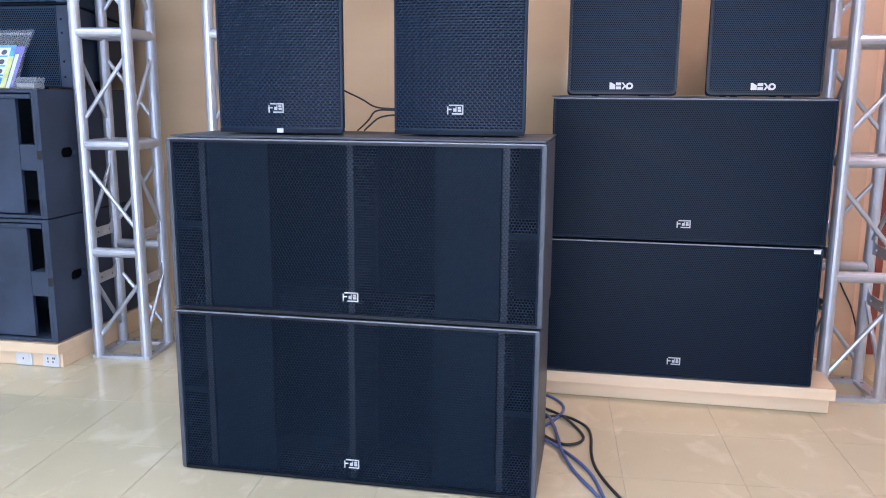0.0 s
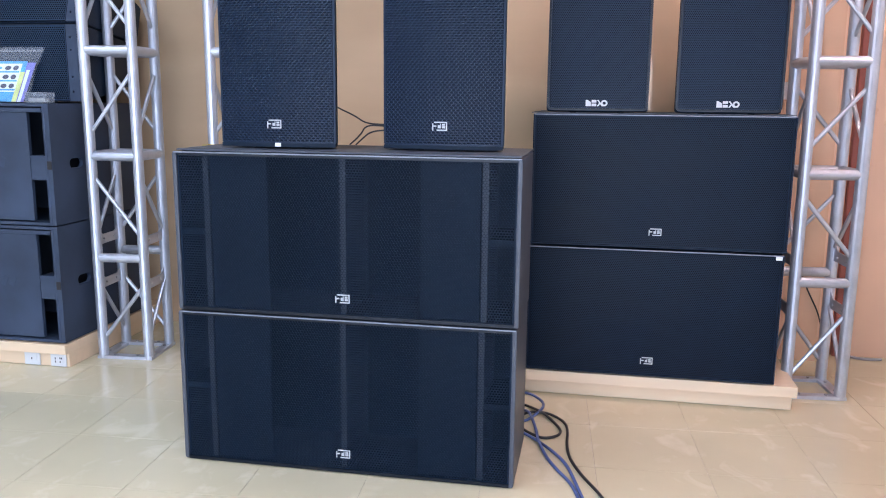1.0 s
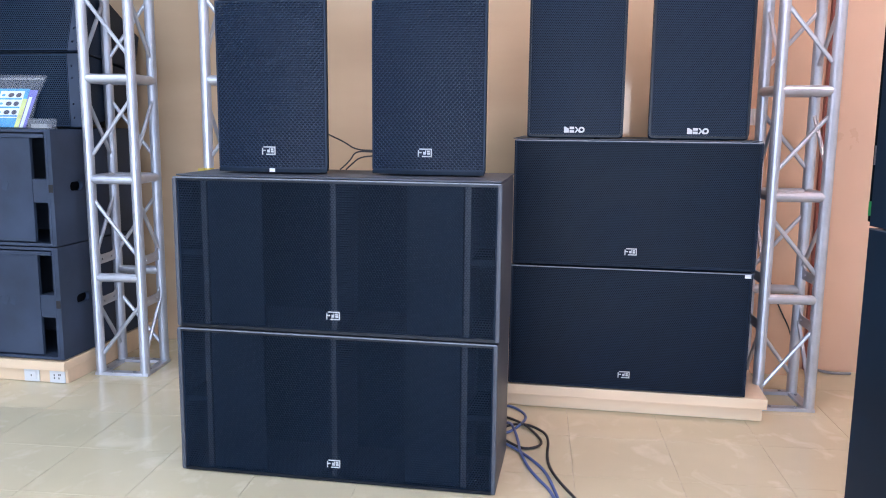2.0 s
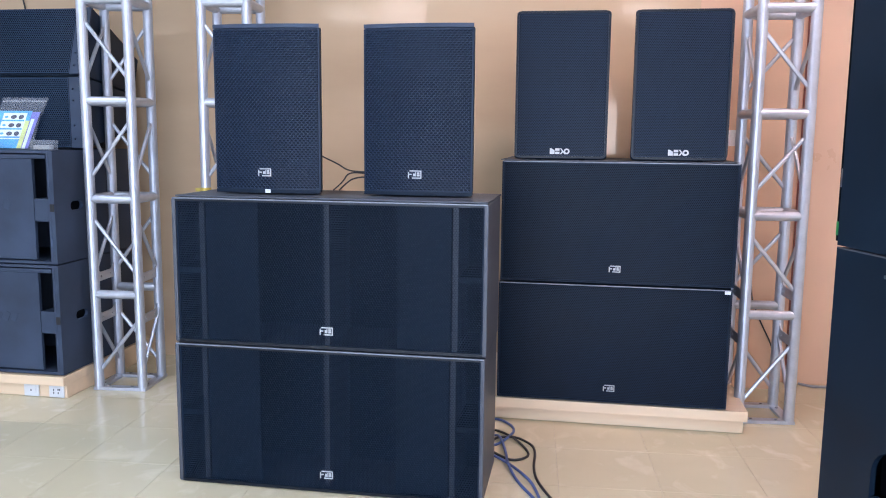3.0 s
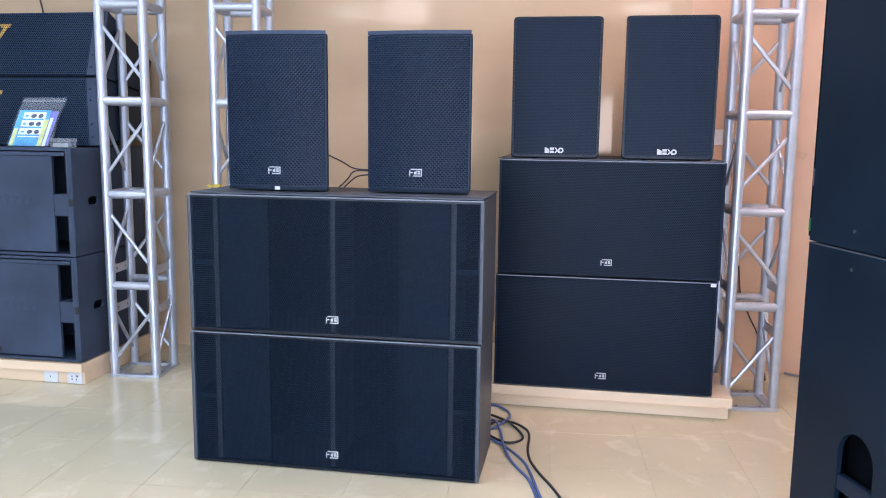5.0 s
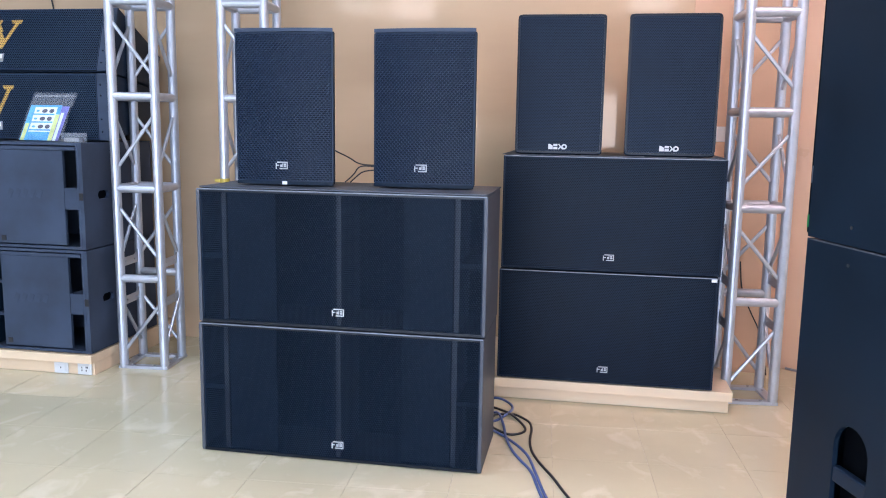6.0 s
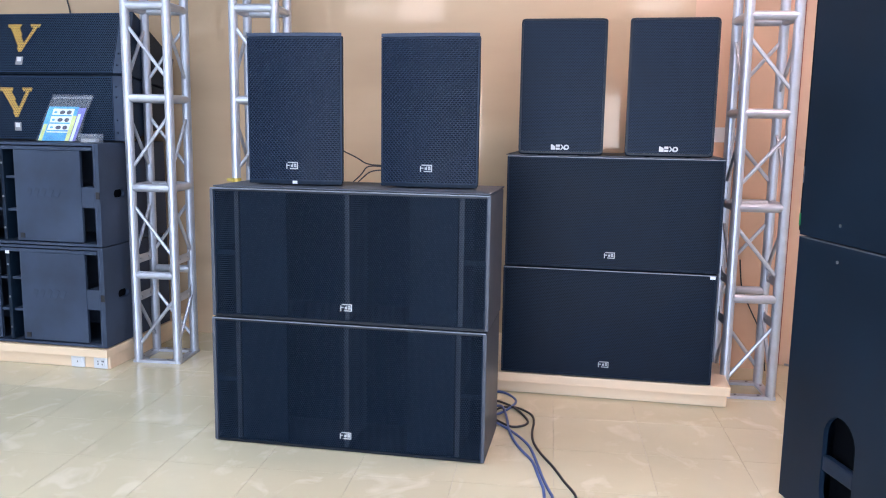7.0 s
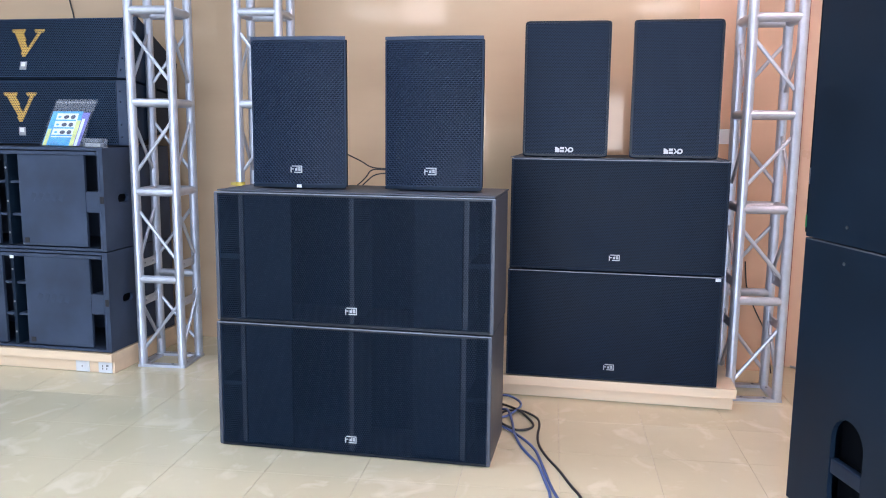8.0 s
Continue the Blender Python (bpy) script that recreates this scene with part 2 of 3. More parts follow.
def honeycomb(name, w, h, pitch, hole, wide=1.0, depth=0.0015, bow=0.0, keep=None, lips=None, flat=1.0):
    """A perforated sheet w by h round the origin in the xz plane: rows of six-sided cells, each with its hole, and a thin solid rim. flat: how blunt the holes are above and below."""
    px, pz = pitch * wide, pitch * 0.866
    rows, cols = int((h - pitch * 0.35) / pz), int((w - px * 0.15) / px)
    cells = []
    for r in range(rows):
        n = cols - (r % 2)
        z = (r - (rows - 1) / 2) * pz
        for c in range(n):
            cells.append(((c - (n - 1) / 2) * px, z))
    if keep:
        cells = [q for q in cells if keep(*q)]
    cells = np.array(cells)
    k = np.arange(6)
    ux, uz = np.sin(k * math.pi / 3), np.cos(k * math.pi / 3)
    outer, inner = pitch / math.sqrt(3), pitch / math.sqrt(3) * hole
    blunt = np.where(k % 3 == 0, uz * flat, uz)
    ring = lambda rad, y, up: np.stack([cells[:, 0, None] + rad * wide * ux, np.full((len(cells), 6), y), cells[:, 1, None] + rad * up], 2)
    rings = [ring(outer, 0.0, uz), ring(inner, 0.0, blunt)] + ([ring(inner, depth, blunt)] if depth else [])
    verts = np.concatenate(rings, 1).reshape(-1, 3)
    base = (np.arange(len(cells)) * 6 * len(rings))[:, None, None]
    quads = []
    for j in range(len(rings) - 1):
        quads.append(np.stack([j * 6 + k, j * 6 + (k + 1) % 6, j * 6 + 6 + (k + 1) % 6, j * 6 + 6 + k], 1))
    faces = (base + np.concatenate(quads)[None]).reshape(-1, 4)
    me = bpy.data.meshes.new(name)
    if keep:
        me.from_pydata(verts.tolist(), [], faces.tolist())
        return me
    # solid rim
    hw, hh, iw, ih = w / 2, h / 2, (cols * px) / 2 - px * 0.25, (rows - 1) * pz / 2 + pitch * 0.3
    o = len(verts)
    rim = []
    for s in np.linspace(-1, 1, 13):
        rim += [(s * hw, 0.0004, hh), (s * iw, 0.0004, ih), (s * hw, 0.0004, -hh), (s * iw, 0.0004, -ih)]
    rf = []
    for i in range(12):
        a = o + 4 * i
        rf += [(a, a + 4, a + 5, a + 1), (a + 2, a + 3, a + 7, a + 6)]
    rf += [(o, o + 1, o + 3, o + 2), (o + 48, o + 50, o + 51, o + 49)]
    verts = np.concatenate([verts, np.array(rim)])
    faces = np.concatenate([faces, np.array(rf)])
    if bow:
        verts[:, 1] -= bow * (1 - (verts[:, 0] / hw) ** 2)
    me.from_pydata(verts.tolist(), [], faces.tolist())
    # hole walls get the second material, which has the lip light painted in
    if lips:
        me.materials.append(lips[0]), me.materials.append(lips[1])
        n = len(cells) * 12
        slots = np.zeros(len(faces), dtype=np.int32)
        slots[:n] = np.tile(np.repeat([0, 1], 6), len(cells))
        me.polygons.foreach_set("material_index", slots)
    return me


def hollow(w0, w1, d0, d1, h0, h1, wall, deep, bevel, axis="y"):
    """A box open on one side (-y, or -x), with walls of the given thickness, in one piece."""
    bm = bmesh.new()
    box(bm, w0, w1, d0, d1, h0, h1)
    k = 1 if axis == "y" else 0
    front = min(bm.faces, key=lambda q: q.calc_center_median()[k])
    bmesh.ops.inset_region(bm, faces=[front], thickness=wall)
    rim = set(front.edges)
    out = [e for e in bm.edges if e not in rim and not any(v in front.verts for v in e.verts)]
    g = bmesh.ops.extrude_discrete_faces(bm, faces=[front])["faces"][0]
    bmesh.ops.translate(bm, verts=g.verts, vec=(0, deep, 0) if k else (deep, 0, 0))
    bmesh.ops.bevel(bm, geom=out, offset=bevel, segments=3, affect="EDGES", profile=0.6)
    return bm


def prism(w, d, h, back, r, bevel):
    """A cabinet whose sides close in towards the back, with rounded front corners."""
    bm = bmesh.new()
    pts = []
    for s, a0 in ((-1, 180), (1, 270)):
        for i in range(5):
            a = radians(a0 + 90 * i / 4)
            pts.append((s * (w / 2 - r) + r * math.cos(a), r + r * math.sin(a)))
    pts += [(back / 2, d), (-back / 2, d)]
    lo = [bm.verts.new((x, y, 0)) for x, y in pts]
    hi = [bm.verts.new((x, y, h)) for x, y in pts]
    bm.faces.new(lo), bm.faces.new(hi)
    for i in range(len(pts)):
        j = (i + 1) % len(pts)
        bm.faces.new((lo[i], lo[j], hi[j], hi[i]))
    caps = [e for e in bm.edges if abs(e.verts[0].co.z - e.verts[1].co.z) < 1e-6]
    bmesh.ops.bevel(bm, geom=caps, offset=bevel, segments=3, affect="EDGES", profile=0.6)
    return bm


def cable(name, points, r, mat, label, category="cable", cyclic=False):
    cu = bpy.data.curves.new(name, "CURVE")
    cu.dimensions, cu.bevel_depth, cu.bevel_resolution, cu.resolution_u = "3D", r, 3, 8
    sp = cu.splines.new("NURBS")
    sp.points.add(len(points) - 1)
    for p, q in zip(sp.points, points):
        p.co = (*q, 1)
    sp.use_endpoint_u, sp.order_u = True, 3
    cu.materials.append(mat)
    return tagged(new(name, cu), label, category)


# ---- the shell of the showroom ----
def structure(name, bm, mat, label, parent=None):
    return tagged(part(name, bm, mat, parent), label, name.split("_")[0], kind="structure")


floor = structure("floor", boxes((ROOM_W, ROOM_E, ROOM_S, ROOM_N + 0.43, -0.12, -0.0025)), GROUT, "cream glossy tiled showroom floor with thin joints")
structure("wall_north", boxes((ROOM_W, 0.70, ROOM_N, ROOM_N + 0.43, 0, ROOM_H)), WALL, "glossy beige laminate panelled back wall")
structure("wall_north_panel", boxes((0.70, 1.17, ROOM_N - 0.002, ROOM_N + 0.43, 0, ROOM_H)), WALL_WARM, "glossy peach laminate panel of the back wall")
structure("wall_recess", boxes((1.17, 1.284, ROOM_N + 0.145, ROOM_N + 0.43, 0, ROOM_H)), PEACH, "narrow recessed peach wall strip")
structure("wall_pillar", boxes((1.322, ROOM_E, ROOM_N + 0.13, ROOM_N + 0.43, 0, ROOM_H)), PEACH, "peach glossy panel at the end of the wall")
structure("door_frame_trim", boxes((1.284, 1.322, ROOM_N + 0.11, ROOM_N + 0.43, 0, ROOM_H), bevel=0.006), MAROON, "maroon painted upright trim")
structure("wall_west", boxes((ROOM_W - 0.15, ROOM_W, ROOM_S, ROOM_N + 0.43, 0, ROOM_H)), PLASTER, "white plaster side wall")
structure("wall_east", boxes((ROOM_E, ROOM_E + 0.15, ROOM_S, ROOM_N + 0.43, 0, ROOM_H)), PLASTER, "white plaster side wall")
WIN = (-3.3, 2.6, 0.12, 1.98)
structure("wall_south", boxes((ROOM_W, WIN[0], ROOM_S - 0.15, ROOM_S, 0, ROOM_H), (WIN[1], ROOM_E, ROOM_S - 0.15, ROOM_S, 0, ROOM_H),
                              (WIN[0], WIN[1], ROOM_S - 0.15, ROOM_S, 0, WIN[2]), (WIN[0], WIN[1], ROOM_S - 0.15, ROOM_S, WIN[3], ROOM_H)), SOFFIT, "grey lilac shopfront wall round a wide window")
structure("ceiling", boxes((ROOM_W, ROOM_E, ROOM_S, ROOM_N + 0.43, ROOM_H, ROOM_H + 0.1)), PLASTER, "white plaster ceiling")
window = tagged(new("window_1"), "wide shopfront window in metal frame", "window", kind="structure")
window.matrix_world = pose(0, ROOM_S - 0.08, 0)
part("window_frame", boxes(*[(x - 0.025, x + 0.025, -0.03, 0.03, WIN[2], WIN[3]) for x in (-3.275, -1.3, 0.65, 2.575)], (WIN[0], WIN[1], -0.028, 0.028, WIN[2], WIN[2] + 0.05), (WIN[0], WIN[1], -0.028, 0.028, WIN[3] - 0.05, WIN[3])), ALU, window)
for x0, x1 in ((-3.25, -1.325), (-1.275, 0.625), (0.675, 2.55)):
    pane = part("pane", boxes((x0, x1, -0.004, 0.004, WIN[2] + 0.05, WIN[3] - 0.05)), GLASS, window)
    pane.visible_shadow = False


def ceiling_light(x, y, w, d, mat, label, group):
    t = thing("ceiling_light", (x, y, ROOM_H), label, "ceiling light", group)
    part("frame", boxes((-w / 2 - 0.02, w / 2 + 0.02, -d / 2 - 0.02, -d / 2, -0.03, 0), (-w / 2 - 0.02, w / 2 + 0.02, d / 2, d / 2 + 0.02, -0.03, 0),
                        (-w / 2 - 0.02, -w / 2, -d / 2, d / 2, -0.03, 0), (w / 2, w / 2 + 0.02, -d / 2, d / 2, -0.03, 0)), PLASTIC, t)
    part("diffuser", boxes((-w / 2, w / 2, -d / 2, d / 2, -0.022, -0.004)), mat, t)
    return t


for lx, ly in ((-3.2, -0.4), (-1.2, -0.4), (-3.2, -3.0), (-1.2, -3.0), (0.9, -3.0), (0.9, -5.2), (-3.2, -5.2)):
    ceiling_light(lx, ly, 0.6, 0.6, LAMP_WHITE, "lit square white ceiling panel light", "ceiling panel lights")
for lx, ly in ((0.6, 0.35), (1.75, 0.45), (1.2, -0.7)):
    ceiling_light(lx, ly, 0.3, 0.3, LAMP_WARM, "lit warm white ceiling downlight", "warm downlights")


# unseen source of made-up form, placed to mirror as a pale wall patch
lamp = thing("reflection_lamp", (-2.16, -3.88, ROOM_H), "unseen glowing white box added for its reflection in the back wall", "pendant lamp")
part("shade", boxes((-0.28, 0.28, -0.1, 0.1, -0.36, -0.06), bevel=0.02), LAMP_SOFT, lamp)
part("rod", rod((0, 0, -0.07), (0, 0, 0), 0.012), STEEL, lamp)


# ---- timber plinths ----
def plinth(x0, x1, front, top, slab, inset, label):
    t = thing("display_plinth", ((x0 + x1) / 2, front, 0), label, "plinth", "display plinths")
    h = (x1 - x0) / 2
    part("base", boxes((-h + 0.006, h - 0.006, inset, ROOM_N - front - 0.004, 0.001, top - slab), bevel=0.002), BOARD, t)
    part("top_board", boxes((-h, h, 0, ROOM_N - front - 0.002, top - slab + 0.0005, top), bevel=0.003), BOARD, t)
    return t


plinth(-0.46, 0.897, 0.895, 0.127, 0.050, 0.065, "pale birch laminate plinth under black subwoofers")
plinth(-4.5, -2.513, 0.781, 0.122, 0.048, 0.037, "pale birch laminate plinth with sockets in its front")


def socket(x, kind_label, pins):
    t = thing("wall_socket", (x, 0.817, 0.037), kind_label, "socket", "plinth sockets")
    part("face_plate", boxes((-0.043, 0.043, -0.009, 0, -0.034, 0.036), bevel=0.004), PLASTIC, t)
    ins = part("insert", boxes((-0.027, 0.027, -0.0115, -0.009, -0.02, 0.022), bevel=0.001), PLASTIC, t)
    for px, pz in pins:
        part("pin_hole", boxes((px - 0.003, px + 0.003, -0.0122, -0.0117, pz - 0.005, pz + 0.005)), DARK_PLASTIC, ins)


socket(-2.720, "white plastic switch plate in the plinth front", ((0.0, 0.0),))
socket(-2.575, "white plastic double socket in the plinth front", ((-0.014, 0.008), (-0.014, -0.008), (0.012, 0.01), (0.012, -0.008), (0.02, 0.01)))

sw = thing("wall_switch", (0.900, ROOM_N - 0.002, 1.386), "white plastic double switch plate on peach wall", "light switch")
part("face_plate", boxes((-0.06, 0.06, -0.009, 0, -0.043, 0.043), bevel=0.004), PLASTIC, sw)
for sx in (-0.022, 0.022):
    part("rocker", boxes((sx - 0.017, sx + 0.017, -0.013, -0.009, -0.028, 0.028), bevel=0.002), PLASTIC, sw)


# ---- emblems ----
def badge_frame(w, h):
    """A plain outlined badge with blocks inside."""
    bm = bmesh.new()
    t = h * 0.13
    for s in ((-w / 2 + t * 1.5, w / 2, h / 2 - t, h / 2), (-w / 2 + w * 0.3, w / 2, -h / 2, -h / 2 + t), (w / 2 - t, w / 2, -h / 2 + t, h / 2 - t), (-w / 2, -w / 2 + t, -h / 2, h / 2 - t * 1.5),
              (-w / 2 + t, -w * 0.22, -t * 0.4, t * 0.7), (-w * 0.12, w * 0.08, -h * 0.22, h * 0.12), (w * 0.03, w * 0.08, h * 0.12, h * 0.28), (w * 0.16, w * 0.37, -h * 0.22, h * 0.02), (w * 0.16, w * 0.35, h * 0.07, h * 0.27)):
        box(bm, s[0], s[1], -0.0022, 0.0, s[2], s[3])
    return bm


def badge_blocks(w, h):
    """A row of plain white blocks, crossed bars and a ring."""
    bm = bmesh.new()
    u, t = w / 4, h * 0.26
    for pts in ([(-w / 2, -h / 2), (-u - t * 0.1, -h / 2), (-u - t * 0.1, h * 0.15), (-w / 2 + t, h / 2), (-w / 2, h / 2)],
                [(-u + t * 0.3, -h / 2), (-t * 0.1, -h / 2), (-t * 0.1, -t * 0.3), (-u + t * 0.3, -t * 0.3)],
                [(-u + t * 0.3, t * 0.3), (-t * 0.1, t * 0.3), (-t * 0.1, h / 2), (-u + t * 0.3, h / 2)],
                [(t * 0.2, h / 2), (t * 1.2, h / 2), (u + t * 0.9, -h / 2), (u - t * 0.1, -h / 2)],
                [(t * 0.2, -h / 2), (t * 1.2, -h / 2), (u * 0.5 + t * 0.9, -h * 0.05), (u * 0.5 + t * 0.2, h * 0.12)]):
        plate(pts, (), -0.0022, 0.0022, bm)
    ring = ring_points(w / 2 - h * 0.5, 0, h * 0.52, h * 0.5, 18)
    hole = ring_points(w / 2 - h * 0.5, 0, h * 0.26, h * 0.24, 18)
    plate(ring, (hole,), -0.0022, 0.0022, bm)
    return bm


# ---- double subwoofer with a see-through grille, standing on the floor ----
# black paint lightened: the light on side faces is put into the colour
SIDE = material("side_paint_lit_tone", (0.058, 0.066, 0.084), 0.45, vary=0.2, scale=7, spec=0.4)
SW_W, SW_H, SW_D = 1.222, 0.565, 0.43
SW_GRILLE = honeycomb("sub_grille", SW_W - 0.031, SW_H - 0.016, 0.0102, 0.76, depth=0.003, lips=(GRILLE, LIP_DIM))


def vented_sub(x, y, z, label):
    """Hollow cabinet with inner boards behind a perforated front; the origin is the middle of the front's foot."""
    t = thing("subwoofer", (x, y, z), label, "subwoofer", "stacked front subwoofers")
    w, h, d, k = SW_W / 2, SW_H, SW_D, 0.010
    part("cabinet", hollow(-w, w, 0, d, 0, h, k, d - 0.03, 0.005), SIDE, t)
    # dividers take the same lit tone, standing in for light from above
    for sx in (-0.497, 0.0, 0.491):
        part("divider", boxes((sx - 0.010, sx + 0.010, 0.017, 0.298, 0.012, h - 0.012)), SIDE, t)
    for x0, x1 in ((-0.481, -0.272), (0.271, 0.475)):
        part("baffle", boxes((x0, x1, 0.020, 0.040, 0.012, h - 0.012), bevel=0.002), BAFFLE, t)
    for x0, x1 in ((-0.599, -0.509), (0.503, 0.599)):
        part("shelf", boxes((x0, x1, 0.02, 0.298, h / 2 - 0.011, h / 2 + 0.011)), BAFFLE, t)
    part("back_board", boxes((-w + k + 0.002, w - k - 0.002, 0.30, 0.31, 0.02, h - 0.02)), FOAM_BLUE, t, "navy black lining")
    for s in (-1, 1):
        a, b = sorted((s * (w + 0.0008), s * (w - 0.0150)))
        part("side_edge", boxes((a, b, -0.001, 0.016, 0.004, h - 0.006), bevel=0.004), SIDE, t, "rounded side edge with light in its colour")
    # thin pale strip paints the highlight on the top edge
    part("top_lip", boxes((-w + 0.003, w - 0.003, -0.0012, 0.006, h - 0.0045, h + 0.0006), bevel=0.002), EDGE, t, "glossy top edge with a painted highlight")
    # dark strips paint the shade under the lip and along the cabinet's foot
    part("shade_strip", boxes((-w + 0.0155, w - 0.0155, -0.0006, 0.008, h - 0.0125, h - 0.005)), GLOSS, t)
    part("shade_strip", boxes((-w + 0.0155, w - 0.0155, -0.0006, 0.008, 0.0006, 0.0120)), GLOSS, t)
    g = link("grille", SW_GRILLE, GRILLE, t)
    g.matrix_local = pose(0, 0.006, h / 2)
    e = part("emblem", badge_frame(0.052, 0.031), EMBLEM, t, "white outlined badge")
    e.matrix_local = pose(0, 0.0045, 0.069)
    under(e, g)
    for fx in (-0.53, 0.53):
        for fy in (0.06, d - 0.06):
            part("foot", rod((fx, fy, -0.0065 if z > 0.1 else -0.005), (fx, fy, 0.003), 0.02), RUBBER, t)
    return t


vented_sub(-0.842, -0.028, 0.004, "black double subwoofer with perforated grille, standing on the floor")
vented_sub(-0.838, -0.026, 0.5755, "black double subwoofer with perforated grille, stacked on another")

def rubber_mat(x, y, z, w, d, thick, turn, label):
    """A thin limp mat with a slightly wavy outline."""
    bm = bmesh.new()
    bmesh.ops.create_grid(bm, x_segments=40, y_segments=24, size=0.5)
    for v in bm.verts:
        v.co = Vector((v.co.x * w, v.co.y * d, 0.0010 * noise.noise(v.co * 9) + 0.0020))
        if max(abs(v.co.x) * 2 / w, abs(v.co.y) * 2 / d) > 0.97:
            v.co += Vector((0.004 * noise.noise(v.co * 6 + Vector((3, 1, 0))), 0.006 * noise.noise(v.co * 5), 0.001))
    g = bmesh.ops.extrude_face_region(bm, geom=bm.faces[:])["geom"]
    bmesh.ops.translate(bm, verts=[v for v in g if isinstance(v, bmesh.types.BMVert)], vec=(0, 0, thick))
    ob = tagged(part("rubber_mat", bm, MAT), label, "mat", "rubber mats")
    ob.matrix_world = pose(x, y, z, 0, 0, turn)
    return ob


rubber_mat(-0.833, 0.208, 1.1405, 1.21, 0.44, 0.005, -0.6, "dark rubber mat lying on the stacked front subwoofers")
rubber_mat(0.262, 1.190, 1.2718, 1.07, 0.60, 0.003, 0.0, "thin dark rubber mat lying on the plinth subwoofers")


# ---- small loudspeakers with bowed grilles on the stack ----
TOP_W, TOP_H, TOP_BOW = 0.426, 0.652, 0.018
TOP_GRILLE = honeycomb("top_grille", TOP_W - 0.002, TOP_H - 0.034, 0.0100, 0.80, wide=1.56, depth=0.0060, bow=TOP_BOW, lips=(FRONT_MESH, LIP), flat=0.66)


def bowed(z0, z1, w, back, bow, extra):
    """A slab whose front edge is bowed and whose back is narrower."""
    bm = bmesh.new()
    n = 12
    pts = [(w / 2 * s, -bow * (1 - s * s) - extra) for s in np.linspace(-1, 1, n + 1)] + [(w * 0.24, back), (-w * 0.24, back)]
    lo = [bm.verts.new((x, y, z0)) for x, y in pts]
    hi = [bm.verts.new((x, y, z1)) for x, y in pts]
    bm.faces.new(lo), bm.faces.new(hi)
    for i in range(len(pts)):
        j = (i + 1) % len(pts)
        bm.faces.new((lo[i], lo[j], hi[j], hi[i]))
    edges = [e for e in bm.edges if e.calc_face_angle(0) > 0.5]
    bmesh.ops.bevel(bm, geom=edges, offset=0.003, segments=2, affect="EDGES")
    return bm


def top_speaker(x, y, z, turn, label, tag):
    t = thing("loudspeaker", (x, y, z), label, "loudspeaker", "speakers on the front stack", turn)
    h = TOP_H
    part("cabinet", bowed(0.010, h - 0.012, TOP_W, 0.25, TOP_BOW * 0.6, -0.022), CABINET, t)
    part("top_cap", bowed(h - 0.015, h, TOP_W + 0.001, 0.252, TOP_BOW, 0.004), HORN, t)
    part("bottom_cap", bowed(0.004, 0.018, TOP_W + 0.001, 0.362, TOP_BOW, 0.004), CABINET, t)
    part("foam", bowed(0.021, h - 0.019, TOP_W - 0.008, 0.02, TOP_BOW, -0.006), FOAM_BLUE, t)
    g = link("grille", TOP_GRILLE, FRONT_MESH, t)
    g.matrix_local = pose(0, 0.0, h / 2)
    for s in (-1, 1):
        part("side_trim", boxes((s * TOP_W / 2 - 0.002, s * TOP_W / 2 + 0.002, 0.001, 0.02, 0.02, h - 0.018)), CABINET, t)
    e = part("emblem", badge_frame(0.053, 0.031), EMBLEM, t, "white outlined badge")
    e.matrix_local = pose(-0.007, -TOP_BOW - 0.002, 0.085)
    under(e, g)
    for fx in (-0.09, 0.09):
        for fy in (0.04, 0.21):
            part("foot", rod((fx, fy, -0.001), (fx, fy, 0.006), 0.014), RUBBER, t)
    if tag:
        p = part("paper_tag", boxes((-0.011, 0.011, -0.0008, 0, -0.007, 0.007)), PAPER, t, "small white paper sticker")
        p.matrix_local = pose(0.006, -TOP_BOW - 0.005, 0.012)
    return t


top_speaker(-1.121, 0.140, 1.150, 1.0, "black loudspeaker with bowed grille and sticker, on the stack", True)
top_speaker(-0.528, 0.178, 1.150, -1.5, "black loudspeaker with bowed grille, on the subwoofer stack", False)


# ---- plain-fronted double subwoofers on the plinth ----
PS_W, PS_H, PS_D = 1.068, 0.563, 0.62
PS_GRILLE = honeycomb("plain_grille", PS_W - 0.022, PS_H - 0.022, 0.0086, 0.54, depth=0.0)


def plain_sub(x, y, z, label, tag):
    t = thing("subwoofer", (x, y, z), label, "subwoofer", "stacked subwoofers on the plinth")
    w, h, d = PS_W / 2, PS_H, PS_D
    part("cabinet", hollow(-w, w, 0, d, 0, h, 0.009, 0.014, 0.004), CABINET_GREY, t)
    # painted highlight strip along the top edge
    part("top_lip", boxes((-w + 0.003, w - 0.003, -0.0012, 0.005, h - 0.005, h + 0.0006), bevel=0.002), EDGE, t, "glossy top edge with a painted highlight")
    part("foam", boxes((-w + 0.01, w - 0.01, 0.008, 0.0138, 0.01, h - 0.01)), FOAM, t)
    g = link("grille", PS_GRILLE, FINE_MESH, t)
    g.matrix_local = pose(0, 0.004, h / 2)
    e = part("emblem", badge_frame(0.053, 0.031), EMBLEM, t, "white outlined badge")
    e.matrix_local = pose(-0.003, 0.003, 0.070)
    under(e, g)
    for fx in (-0.46, 0.46):
        for fy in (0.06, d - 0.06):
            part("foot", rod((fx, fy, -0.008 if z < 0.3 else -0.011), (fx, fy, 0.003), 0.018), RUBBER, t)
    if tag:
        p = part("paper_tag", boxes((-0.013, 0.013, -0.0008, 0, -0.008, 0.008)), PAPER, t, "small white paper sticker")
        p.matrix_local = pose(0.512, 0.0, h - 0.012)
    return t


